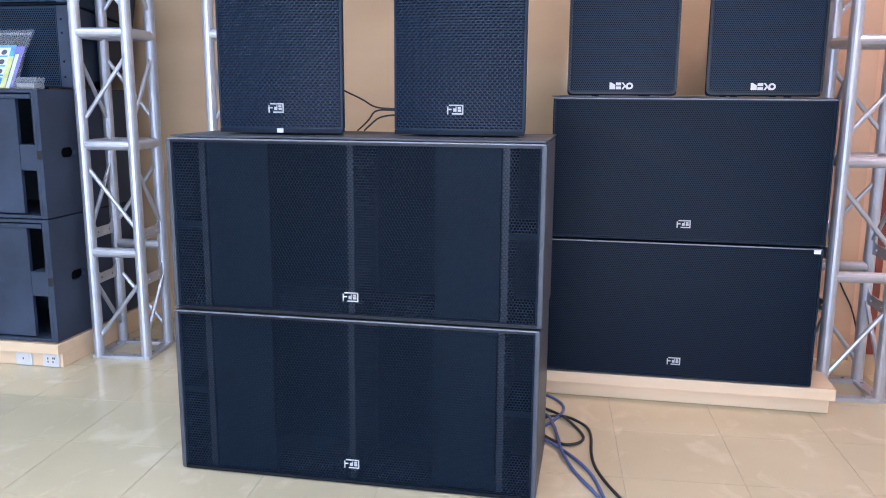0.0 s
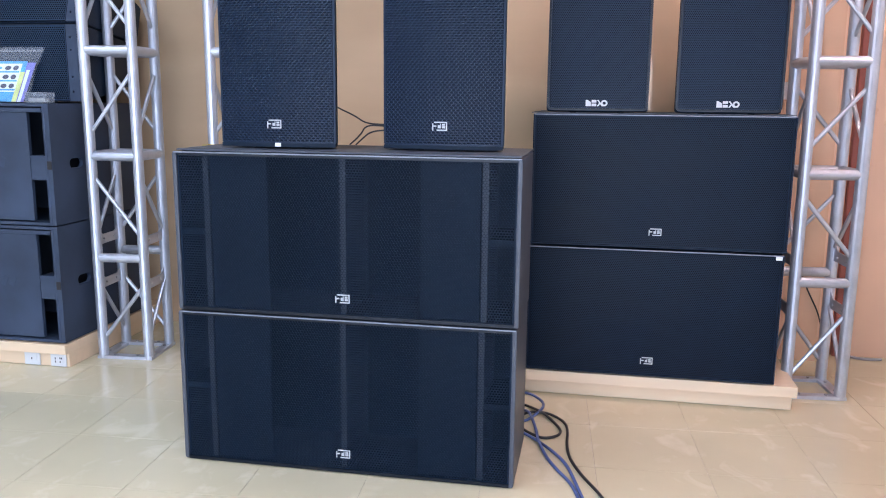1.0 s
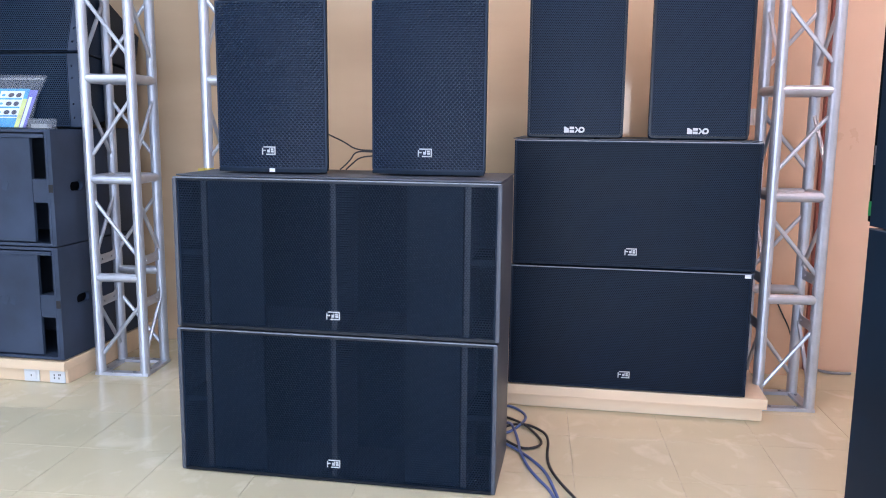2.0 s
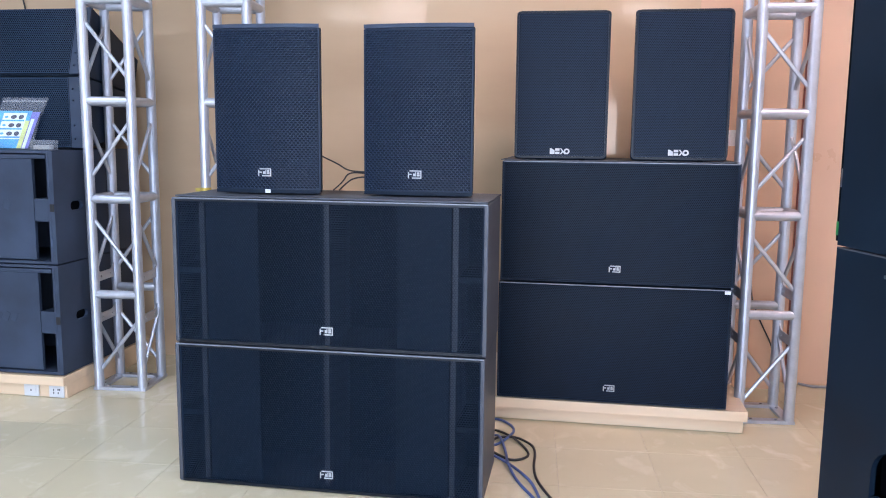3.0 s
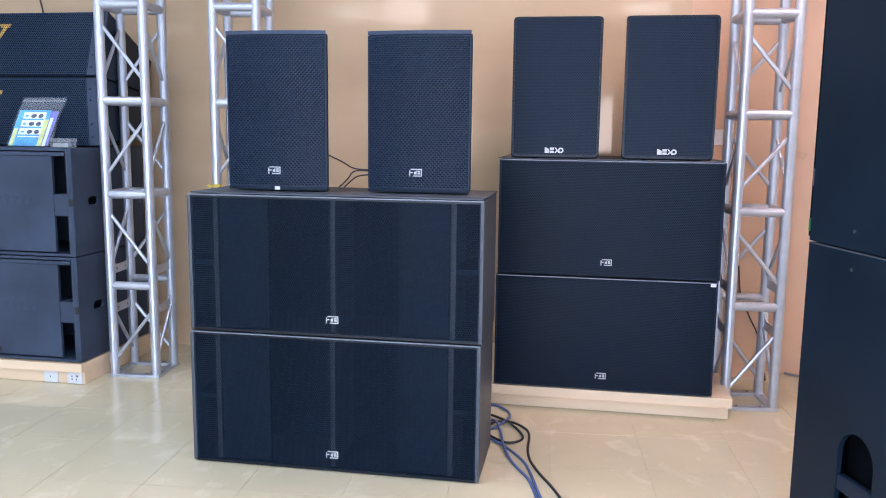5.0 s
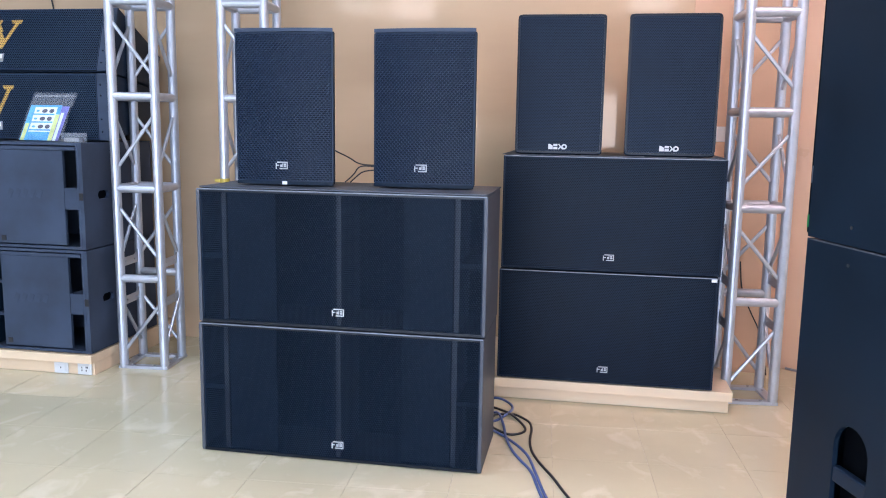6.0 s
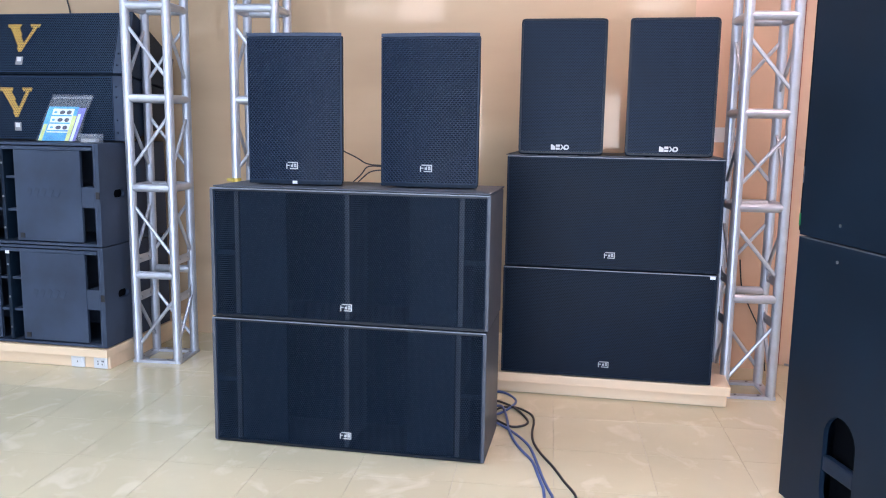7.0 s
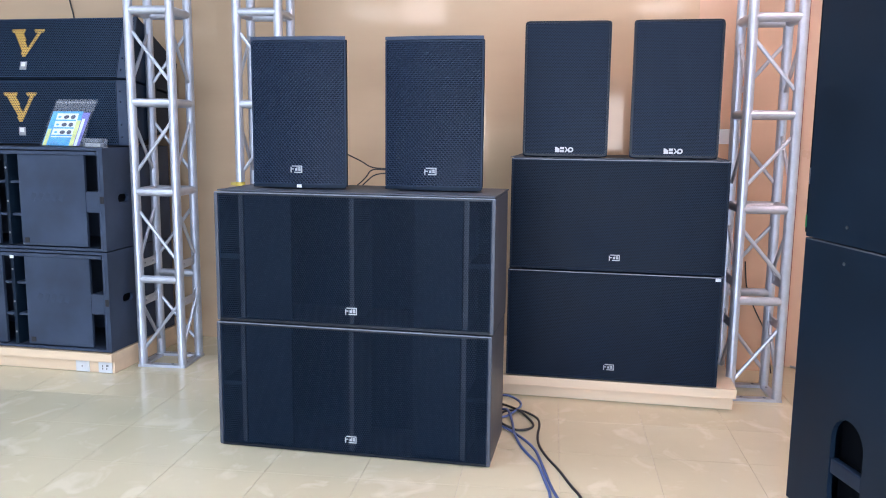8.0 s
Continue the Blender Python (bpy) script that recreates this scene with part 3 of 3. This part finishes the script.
plain_sub(0.262, 0.885, 0.136, "black subwoofer with fine mesh front and paper sticker, on a plinth", True)
plain_sub(0.268, 0.885, 0.7085, "black double subwoofer with fine mesh front, stacked on another", False)

# ---- slim loudspeakers with rounded corners on the plinth stack ----
NB_W, NB_H, NB_D = 0.424, 0.668, 0.40
NB_GRILLE = honeycomb("fine_grille", NB_W - 0.024, NB_H - 0.028, 0.0078, 0.54, depth=0.0)


def slim_speaker(x, y, z, turn, label):
    t = thing("loudspeaker", (x, y, z), label, "loudspeaker", "speakers on the plinth stack", turn)
    w, h, d = NB_W / 2, NB_H, NB_D
    part("cabinet", prism(NB_W, d, h, NB_W * 0.5, 0.020, 0.016), CABINET, t)
    part("grille_rim", plate(slot_rect(0, h / 2 + 0.002, NB_W - 0.003, h - 0.007, 0.024), (slot_rect(0, h / 2 + 0.002, NB_W - 0.022, h - 0.026, 0.014),), -0.008, 0.013), GLOSS, t)
    part("foam", boxes((-w + 0.012, w - 0.012, -0.002, 0.0045, 0.015, h - 0.012)), FOAM, t)
    g = link("grille", NB_GRILLE, MESH_MID, t)
    g.matrix_local = pose(0, -0.004, h / 2 + 0.002)
    e = part("emblem", badge_blocks(0.090, 0.026), EMBLEM, t, "row of white emblem shapes")
    e.matrix_local = pose(-0.002, -0.006, 0.037)
    under(e, g)
    for fx in (-0.10, 0.10):
        for fy in (0.05, d - 0.06):
            part("foot", rod((fx, fy, -0.004), (fx, fy, 0.012), 0.014), RUBBER, t)
    return t


def slot_rect(cx, cz, w, h, r, n=4):
    pts = []
    for k, (sx, sz) in enumerate(((1, 1), (-1, 1), (-1, -1), (1, -1))):
        for i in range(n + 1):
            a = math.pi / 2 * (k + i / n)
            pts.append((cx + sx * (w / 2 - r) + r * math.cos(a), cz + sz * (h / 2 - r) + r * math.sin(a)))
    return pts


slim_speaker(-0.002, 0.900, 1.2810, 1.0, "slim black loudspeaker with rounded corners, on the subwoofer stack")
slim_speaker(0.528, 0.900, 1.2810, 0.0, "slim black loudspeaker with rounded corners, on the subwoofer stack")


# ---- folded-horn subwoofers on the other plinth ----
HS_W, HS_H, HS_D = 1.22, 0.578, 0.70


def horn_sub(x, y, z, label, tag):
    t = thing("subwoofer", (x, y, z), label, "subwoofer", "horn subwoofers on the plinth")
    w, h, d, k = HS_W / 2, HS_H, HS_D, 0.020
    part("cabinet", hollow(-w, w - k, 0, d, 0, h, k, 0.48, 0.003), HORN, t)
    side = plate(rect_points(0.0005, d - 0.0005, 0.0005, h - 0.0005), (slot_points(0.185, h / 2, 0.105, 0.048),), 0, k)
    bmesh.ops.rotate(side, verts=side.verts, cent=(0, 0, 0), matrix=Matrix.Rotation(radians(90), 3, "Z"))
    bmesh.ops.translate(side, verts=side.verts, vec=(w, 0, 0))
    part("side_panel", side, HORN, t)
    part("handle_cup", boxes((w - k - 0.004, w - k + 0.002, 0.10, 0.27, h / 2 - 0.05, h / 2 + 0.05)), FOAM, t)
    for s in (-1, 1):
        a, b = sorted((s * 0.072, s * 0.488))
        part("front_panel", boxes((a, b, 0.010, 0.030, k + 0.001, h - 0.042), bevel=0.002), HORN, t)
        a, b = sorted((s * 0.490, s * (w - 2 * k - 0.001)))
        part("side_block", boxes((a, b, 0.010, 0.5, 0.217, 0.334), bevel=0.003), HORN, t)
        for z0, z1 in ((0.186, 0.200), (0.372, 0.386)):
            a, b = sorted((s * 0.011, s * 0.071))
            part("shelf", boxes((a, b, 0.02, 0.4, z0, z1)), HORN, t)
        part("notch_pad", boxes((s * (w - 0.014) - 0.012, s * (w - 0.014) + 0.012, -0.002, 0.004, h / 2 - 0.02, h / 2 + 0.02), bevel=0.003), RUBBER, t)
        part("small_badge", boxes((0.105 * s - 0.014, 0.105 * s + 0.014, 0.006, 0.010, 0.035, 0.063), bevel=0.002), RUBBER, t) if s > 0 else None
        for i in range(5):
            mark = part("raised_mark", boxes((-0.014, 0.014, 0.0088, 0.0102, -0.024, 0.024), bevel=0.0005), HORN, t)
            mark.matrix_local = pose(s * 0.16 + s * i * 0.045, 0, h * 0.5 + 0.01, 0, 25, 0)
    part("top_rail", boxes((-w + k + 0.001, w - 2 * k - 0.001, 0.004, 0.47, h - 0.041, h - k - 0.001), bevel=0.002), HORN, t)
    part("post", boxes((-0.010, 0.010, 0.003, 0.5, k + 0.001, h - 0.042), bevel=0.002), CABINET, t)
    for bz in (0.09, 0.27, 0.46):
        part("bolt", rod((0, 0.0, bz), (0, 0.006, bz), 0.006), STEEL, t)
    for fx in (-0.5, 0.5):
        for fy in (0.06, d - 0.06):
            part("foot", rod((fx, fy, -0.006), (fx, fy, 0.003), 0.018), RUBBER, t)
    if tag:
        p = part("paper_tag", boxes((-0.012, 0.012, 0.0, 0.003, -0.009, 0.009)), PAPER, t, "small white paper sticker")
        p.matrix_local = pose(0.0, 0.0, h - 0.045)
    return t


horn_sub(-3.131, 0.800, 0.128, "worn charcoal horn subwoofer with deep ports, on a plinth", True)
horn_sub(-3.131, 0.800, 0.712, "worn charcoal horn subwoofer with deep ports, stacked on another", False)

# ---- wedge-shaped array speakers ----
VB_W, VB_H, VB_D = 1.25, 0.374, 0.56
VB_GRILLE = honeycomb("array_grille", VB_W - 0.176, VB_H - 0.014, 0.0115, 0.68, depth=0.0012)


CHEVRON = [(-0.104, 0.078), (-0.018, 0.078), (-0.018, 0.066), (-0.034, 0.064), (0.012, -0.034), (0.064, 0.064), (0.040, 0.066), (0.040, 0.078), (0.104, 0.078), (0.104, 0.066), (0.086, 0.062), (0.004, -0.086), (-0.012, -0.086), (-0.086, 0.062), (-0.104, 0.066)]


def inside(x, z):
    """Whether a point lies within the chevron, raised a little above the grille's middle."""
    z, hit = z - 0.034, False
    for (ax, az), (bx, bz) in zip(CHEVRON, CHEVRON[1:] + CHEVRON[:1]):
        if (az > z) != (bz > z) and x < ax + (z - az) / (bz - az) * (bx - ax):
            hit = not hit
    return hit


VB_EMBLEM = honeycomb("array_emblem", VB_W - 0.176, VB_H - 0.014, 0.0115, 0.60, depth=0.0, keep=inside)


def array_speaker(x, y, z, tilt, label, shift):
    t = thing("array_speaker", (x, y, z), label, "loudspeaker", "array speakers on the horn stack")
    t.matrix_world = pose(x, y, z, -tilt)
    w, h, d = VB_W / 2 - 0.006, VB_H, VB_D
    bm = bmesh.new()
    prof = [(0.012, 0.0), (d, 0.100), (d, h - 0.070), (0.012, h)]
    a = [bm.verts.new((-w + 0.07 * py, py, pz)) for py, pz in prof]
    b = [bm.verts.new((w - 0.07 * py, py, pz)) for py, pz in prof]
    bm.faces.new(a), bm.faces.new(b)
    for i in range(4):
        bm.faces.new((a[i], a[(i + 1) % 4], b[(i + 1) % 4], b[i]))
    bmesh.ops.bevel(bm, geom=bm.edges[:], offset=0.004, segments=2, affect="EDGES")
    part("cabinet", bm, CABINET_GREY, t)
    part("foam", boxes((-w + 0.08, w - 0.08, 0.006, 0.0125, 0.006, h - 0.006)), FOAM, t)
    g = link("grille", VB_GRILLE, MESH_LIGHT, t)
    g.matrix_local = pose(0, 0.0, h / 2)
    for s in (-1, 1):
        pl = part("rigging_plate", plate(rect_points(-0.040, 0.040, 0.004, h - 0.002), [ring_points(-0.018, q, 0.006, 0.006, 10) for q in (0.05, 0.12, 0.25, 0.31)], 0, 0.012), HORN, t, "steel side plate with bolt holes")
        pl.matrix_local = pose(s * (w - 0.039), 0.0, 0)
    e = link("emblem", VB_EMBLEM, GOLD, t, "gold tapered chevron painted on the mesh")
    e.matrix_local = pose(shift, -0.0009, h / 2)
    under(e, g)
    badge = part("emblem_plate", boxes((shift - 0.022, shift + 0.022, -0.003, 0.0, 0.052, 0.102), bevel=0.001), STEEL, t, "small silver badge")
    part("emblem_mark", boxes((shift - 0.013, shift + 0.013, -0.0042, -0.0032, 0.072, 0.097)), PAPER, badge)
    for fx in (-0.4, 0.4):
        part("foot", boxes((fx - 0.02, fx + 0.02, 0.03, 0.07, -0.0065, 0.02)), RUBBER, t)
        if z < 1.4:
            part("foot", boxes((fx - 0.02, fx + 0.02, d - 0.08, d - 0.04, -0.0065, 0.075)), RUBBER, t)
    return t


array_speaker(-3.100, 1.030, 1.297, 0.0, "black array speaker with gold emblem, lying on the horn subwoofers", -0.085)
array_speaker(-3.097, 1.030, 1.681, 17.0, "black array speaker with gold emblem, tilted up on another", -0.072)

# ---- leaflet bag and small case ----
bag = thing("leaflet_bag", (-2.905, 0.982, 1.2912), "clear plastic bag of blue and white leaflets, leaning on a speaker", "plastic bag")
bag.matrix_world = pose(-2.905, 0.982, 1.2912, -8, 0, 0)
film = bmesh.new()
bmesh.ops.create_grid(film, x_segments=26, y_segments=26, size=0.5)
for v in film.verts:
    v.co = Vector((v.co.x * 0.262, -0.007 + 0.004 * noise.noise(Vector((v.co.x * 5, v.co.y * 7, 1))) + 0.002 * noise.noise(v.co * 16), 0.137 + v.co.y * 0.270))
g = bmesh.ops.extrude_face_region(film, geom=film.faces[:])["geom"]
bmesh.ops.translate(film, verts=[v for v in g if isinstance(v, bmesh.types.BMVert)], vec=(0, 0.013, 0))
part("bag_film", film, FILM, bag, "clear creased plastic film", smooth=True)
part("seal_strip", boxes((-0.126, 0.126, -0.002, 0.0, 0.248, 0.258)), CASE, bag, "pale pressed seal")
part("leaflet", boxes((-0.085, 0.116, 0.001, 0.003, 0.004, 0.196)), LEAF_VIOLET, bag, "violet and white leaflet")
part("leaflet", boxes((-0.124, 0.070, -0.001, 0.0005, 0.004, 0.202)), LEAF_BLUE, bag, "bright blue leaflet")
pictured = part("leaflet", boxes((-0.088, 0.048, -0.003, -0.0015, 0.052, 0.190)), LEAF_WHITE, bag, "white leaflet with dark pictures")
part("leaflet", boxes((-0.119, -0.096, -0.003, -0.0015, 0.004, 0.100)), LEAF_LIME, bag, "yellow green leaflet edge")
part("leaflet", boxes((0.052, 0.078, -0.003, -0.0015, 0.004, 0.150)), LEAF_LIME, bag, "yellow green leaflet edge")
part("leaflet", boxes((0.082, 0.100, -0.0008, 0.0008, 0.003, 0.16)), LEAF_WHITE, bag, "white leaflet edge")
for r in range(3):
    part("printed_band", boxes((-0.086, 0.046, -0.0036, -0.0031, 0.058 + r * 0.044, 0.066 + r * 0.044)), LEAF_BLUE, pictured)
    for c in range(3):
        part("picture", plate(ring_points(-0.064 + c * 0.043, 0.081 + r * 0.044, (0.010, 0.017, 0.015)[c], (0.006, 0.011, 0.012)[c], 14), (), -0.0042, 0.001), INK if c else LEAF_BLUE, pictured)

for piece in bag.children_recursive:
    for v in piece.data.vertices:
        v.co.x += 0.36 * v.co.z + 0.004 * math.sin(v.co.z * 30)

case = thing("plastic_case", (-2.580, 0.830, 1.2905), "small clear plastic case on the subwoofer", "box")
part("lid", boxes((-0.060, 0.060, -0.03, 0.03, 0.03, 0.052), bevel=0.004), CASE, case)
part("tray", boxes((-0.058, 0.058, -0.028, 0.028, 0.0005, 0.030), bevel=0.004), CASE, case)
part("contents", boxes((-0.048, 0.04, -0.02, 0.02, 0.006, 0.026), bevel=0.003), STEEL, case)

# ---- aluminium truss towers ----
TR_C, TR_R, TR_D = 0.121, 0.0255, 0.0104
LEVELS = (0.525, 1.036, 1.544, 2.053, 2.562, 3.050)


def truss(x, y, turn, label, levels):
    t = thing("truss_tower", (x, y, 0), label, "truss", "aluminium truss towers", turn)
    c = TR_C
    for sx in (-c, c):
        for sy in (-c, c):
            part("leg", rod((sx, sy, 0.004), (sx, sy, 3.09), TR_R, 16), ALU, t, smooth=False)
    corners = ((-c, -c), (c, -c), (c, c), (-c, c))
    for i in range(4):
        (ax, ay), (bx, by) = corners[i], corners[(i + 1) % 4]
        dx, dy = (bx - ax) / (2 * c), (by - ay) / (2 * c)
        nx, ny = dy, -dx
        rail = bmesh.new()
        box(rail, -c - 0.024 if i % 2 == 0 else -c + 0.0245, c + 0.024 if i % 2 == 0 else c - 0.0245, -0.024, 0.024, 0.0, 0.016, bevel=0.002)
        r = part("base_rail", rail, ALU, t)
        r.matrix_local = pose(ax + dx * c, ay + dy * c, 0, 0, 0, 90 * i)
        for bx_ in (-0.06, 0.06):
            part("bolt", rod((ax + dx * (c + bx_), ay + dy * (c + bx_), 0.014), (ax + dx * (c + bx_), ay + dy * (c + bx_), 0.022), 0.008, 6), STEEL, t)
        for k, z in enumerate(levels):
            if k == 0 and i % 2 == 1:
                for zz in (z - 0.140, z + 0.085):
                    st = part("coupling_strip", plate([(-c + 0.01, -0.024), (c - 0.01, -0.024), (c - 0.01, 0.055), (c - 0.030, 0.050), (c - 0.045, 0.034), (c - 0.065, 0.024), (-c + 0.065, 0.024), (-c + 0.045, 0.034), (-c + 0.030, 0.050), (-c + 0.01, 0.055)], (ring_points(-0.052, 0, 0.007, 0.007, 10), ring_points(0.052, 0, 0.007, 0.007, 10)), -0.003, 0.006), ALU, t, "flat drilled aluminium strip")
                    st.matrix_local = pose(ax + dx * c, ay + dy * c, zz, 0, 0, 90 * i)
                continue
            part("rung", rod((ax + dx * 0.012, ay + dy * 0.012, z), (bx - dx * 0.012, by - dy * 0.012, z), TR_R * 0.92, 14), ALU, t)
        # the lacing leans one way and the other by turns
        low = 0.03
        for k, z in enumerate(levels):
            lo, hi = low + (0.12 if k else 0.08), z - (0.11 if k else 0.15)
            low = z
            flip = k % 2 == 0
            p = (ax + dx * 0.015, ay + dy * 0.015, lo if flip else hi)
            q = (bx - dx * 0.015, by - dy * 0.015, hi if flip else lo)
            part("lacing", rod(p, q, TR_D, 8), ALU, t)
    return t


truss(-2.338, 1.130, 5.0, "silver aluminium square truss tower standing on the floor", LEVELS)
truss(-1.760, 1.281, 5.0, "silver aluminium square truss tower behind the subwoofers", LEVELS)
truss(1.010, 1.262, 5.0, "silver aluminium square truss tower beside the plinth", [0.540 + 0.481 * i for i in range(6)])


strap = thing("yellow_strap", (-1.870, 1.150, 1.072), "yellow fabric strap tied round a truss leg", "strap")
part("loop", rod((0, 0, 0), (0, 0, 0.026), 0.0272, 20), YELLOW, strap)
part("tail", boxes((-0.060, -0.0265, -0.003, 0.003, 0.004, 0.022), bevel=0.002), YELLOW, strap)


# ---- tall stacked speakers close by ----
def tall_speaker(x, y, z, turn, w, d, h, label, front):
    """The origin is the far foot of the side that shows; that side runs along local -y."""
    t = thing("tall_speaker", (x, y, z), label, "loudspeaker", "tall speakers by the aisle", turn)
    holes = []
    if not front:
        holes = [slot_points(-0.342, 0.240, 0.180, 0.375)]
    part("cabinet", hollow(0.0185, w, -d, 0, 0, h, 0.018, w - 0.06, 0.004, "x"), CABINET, t)
    side = plate(rect_points(-d, 0, 0, h), holes, -0.018, 0.018)
    bmesh.ops.rotate(side, verts=side.verts, cent=(0, 0, 0), matrix=Matrix.Rotation(radians(90), 3, "Z"))
    part("side_panel", side, CABINET, t)
    if front:
        part("front_grille", boxes((0.012, w - 0.01, 0.001, 0.030, 0.01, h - 0.01), bevel=0.004), FOAM, t, "black cloth front")
        part("label_strip", boxes((0.009, 0.0118, 0.010, 0.020, 0.19, 0.25)), STEEL, t)
        part("green_tape", boxes((0.009, 0.0118, 0.012, 0.026, 0.03, 0.075)), GREEN, t)
    else:
        part("handle_cup", boxes((0.07, 0.085, -0.47, -0.21, 0.03, 0.47)), FOAM, t)
        part("grip_bar", boxes((0.003, 0.030, -0.4315, -0.2525, 0.205, 0.262), bevel=0.008), CABINET_GREY, t, "moulded grip bar")
    # pale strip paints the highlight along the joint
    part("top_edge", boxes((-0.0008, 0.012, -d + 0.002, -0.002, h - 0.005, h + 0.0006), bevel=0.002), SIDE, t, "top edge with a highlight in its colour")
    part("screw", rod((-0.003, -0.245, h - 0.06 if not front else 0.06), (0.004, -0.245, h - 0.06 if not front else 0.06), 0.006, 10), STEEL, t)
    for fx in (0.06, w - 0.06):
        for fy in (-0.06, -d + 0.06):
            part("foot", rod((fx, fy, -0.006 if z > 0.5 else -0.02), (fx, fy, 0.003), 0.02), RUBBER, t)
    return t


tall_speaker(0.938, -0.080, 0.020, 18.0, 0.55, 0.60, 1.014, "tall black floor speaker with a moulded grip recess", False)
tall_speaker(0.938, -0.080, 1.040, 18.0, 0.55, 0.60, 1.10, "tall black speaker with cloth front, stacked on another", True)

# ---- cables ----
Z = 0.006
cable("black_cable", [(-0.42, 0.83, Z), (-0.281, 0.785, Z), (-0.216, 0.735, Z), (-0.170, 0.669, 0.014), (-0.110, 0.573, Z), (-0.085, 0.495, Z), (-0.108, 0.428, 0.012), (-0.161, 0.416, Z), (-0.214, 0.449, 0.012), (-0.255, 0.511, Z), (-0.268, 0.578, 0.012), (-0.254, 0.643, 0.014),
                       (-0.215, 0.672, 0.014), (-0.162, 0.676, 0.014), (-0.116, 0.656, Z), (-0.076, 0.603, Z), (-0.060, 0.513, Z), (-0.062, 0.384, Z), (-0.049, 0.265, Z), (-0.020, 0.174, Z), (0.013, 0.094, Z), (0.060, 0.0, Z), (0.114, -0.146, Z), (0.144, -0.207, Z), (0.167, -0.273, Z), (0.19, -0.5, Z)], 0.0056, BLACK_WIRE, "coiled black rubber cable lying on the floor")
cable("blue_cable", [(-0.42, 0.87, Z), (-0.296, 0.925, Z), (-0.247, 0.917, Z), (-0.188, 0.838, Z), (-0.174, 0.773, Z), (-0.187, 0.680, 0.016), (-0.229, 0.599, Z), (-0.258, 0.545, 0.016), (-0.256, 0.474, Z), (-0.221, 0.420, 0.016), (-0.176, 0.393, Z),
                      (-0.116, 0.312, Z), (-0.062, 0.216, Z), (-0.033, 0.117, Z), (-0.010, 0.017, Z), (0.028, -0.138, Z), (0.057, -0.237, Z), (0.078, -0.293, Z), (0.09, -0.5, Z)], 0.0060, BLUE_WIRE, "blue jacketed cable looped on the floor")
cable("blue_cable", [(-0.42, 0.72, Z), (-0.270, 0.690, Z), (-0.236, 0.675, 0.020), (-0.204, 0.555, 0.018), (-0.182, 0.457, Z), (-0.175, 0.381, 0.018), (-0.134, 0.249, Z), (-0.087, 0.145, Z), (-0.041, 0.063, Z), (-0.020, 0.0, Z), (0.012, -0.138, Z), (0.045, -0.26, Z), (0.05, -0.5, Z)], 0.0060, BLUE_WIRE, "blue jacketed cable trailing across the floor")
cable("speaker_lead", [(-1.0, 0.40, 1.305), (-0.988, 0.40, 1.294), (-0.913, 0.40, 1.262), (-0.871, 0.40, 1.233), (-0.796, 0.40, 1.230), (-0.70, 0.40, 1.228)], 0.0030, BLACK_WIRE, "thin black lead hanging between two speakers")
cable("speaker_lead", [(-0.930, 0.38, 1.152), (-0.893, 0.40, 1.185), (-0.871, 0.40, 1.228), (-0.796, 0.41, 1.224), (-0.70, 0.41, 1.22)], 0.0030, BLACK_WIRE, "thin black lead rising from the mat")
cable("speaker_lead", [(-0.905, 0.38, 1.152), (-0.878, 0.40, 1.182), (-0.851, 0.40, 1.202), (-0.796, 0.40, 1.210), (-0.70, 0.40, 1.212)], 0.0030, BLACK_WIRE, "thin black lead lying on the mat")
cable("wall_wire", [(-3.345, 1.71, 2.45), (-3.306, 1.71, 2.226), (-3.272, 1.71, 2.111), (-3.24, 1.70, 1.85)], 0.005, BLACK_WIRE, "black wire hanging down the wall")
cable("wall_wire", [(1.035, 1.71, 0.66), (1.046, 1.71, 0.528), (1.065, 1.71, 0.467), (1.11, 1.71, 0.365), (1.168, 1.70, 0.257), (1.20, 1.68, 0.10), (1.21, 1.66, 0.006)], 0.004, BLACK_WIRE, "thin black wire hanging along the wall")
cable("grey_cable", [(1.355, 1.83, 0.008), (1.39, 1.80, 0.008), (1.44, 1.78, 0.008), (1.52, 1.80, 0.008)], 0.007, GREY_PLASTIC, "short grey cable lying by the wall")

# ---- floor tiles, laid a little askew ----
STEP, LEAN, U0, V0 = 0.405, radians(3.4), 0.060, -0.200
tile_bm = boxes((-STEP / 2 + 0.0009, STEP / 2 - 0.0009, -STEP / 2 + 0.0009, STEP / 2 - 0.0009, -0.0024, 0.0), bevel=0.0008)
tile_me = bpy.data.meshes.new("tile")
tile_bm.to_mesh(tile_me)
tile_bm.free()
turn = Matrix.Rotation(LEAN, 4, "Z")
far = []
for i in range(-13, 10):
    for j in range(-18, 7):
        c = turn @ Vector((U0 + (i + 0.5) * STEP, V0 + (j + 0.5) * STEP, 0))
        if not (ROOM_W + 0.22 < c.x < ROOM_E - 0.22 and ROOM_S + 0.22 < c.y < ROOM_N + 0.21):
            continue
        if -3.8 < c.x < 2.2 and c.y > -2.0:
            t = link("tile", tile_me, TILE, floor)
            t.matrix_local = Matrix.Translation(c) @ turn
        else:
            far.append(c)
fv, ff = [], []
half = STEP / 2 - 0.0009
for c in far:
    n = len(fv)
    fv += [tuple(c + turn @ Vector((a * half, b * half, -0.0006))) for a, b in ((-1, -1), (1, -1), (1, 1), (-1, 1))]
    ff.append((n, n + 1, n + 2, n + 3))
fm = bpy.data.meshes.new("far_tiles")
fm.from_pydata(fv, [], ff)
tagged(link("far_tiles", fm, TILE, floor), "", "", "", "stuff")
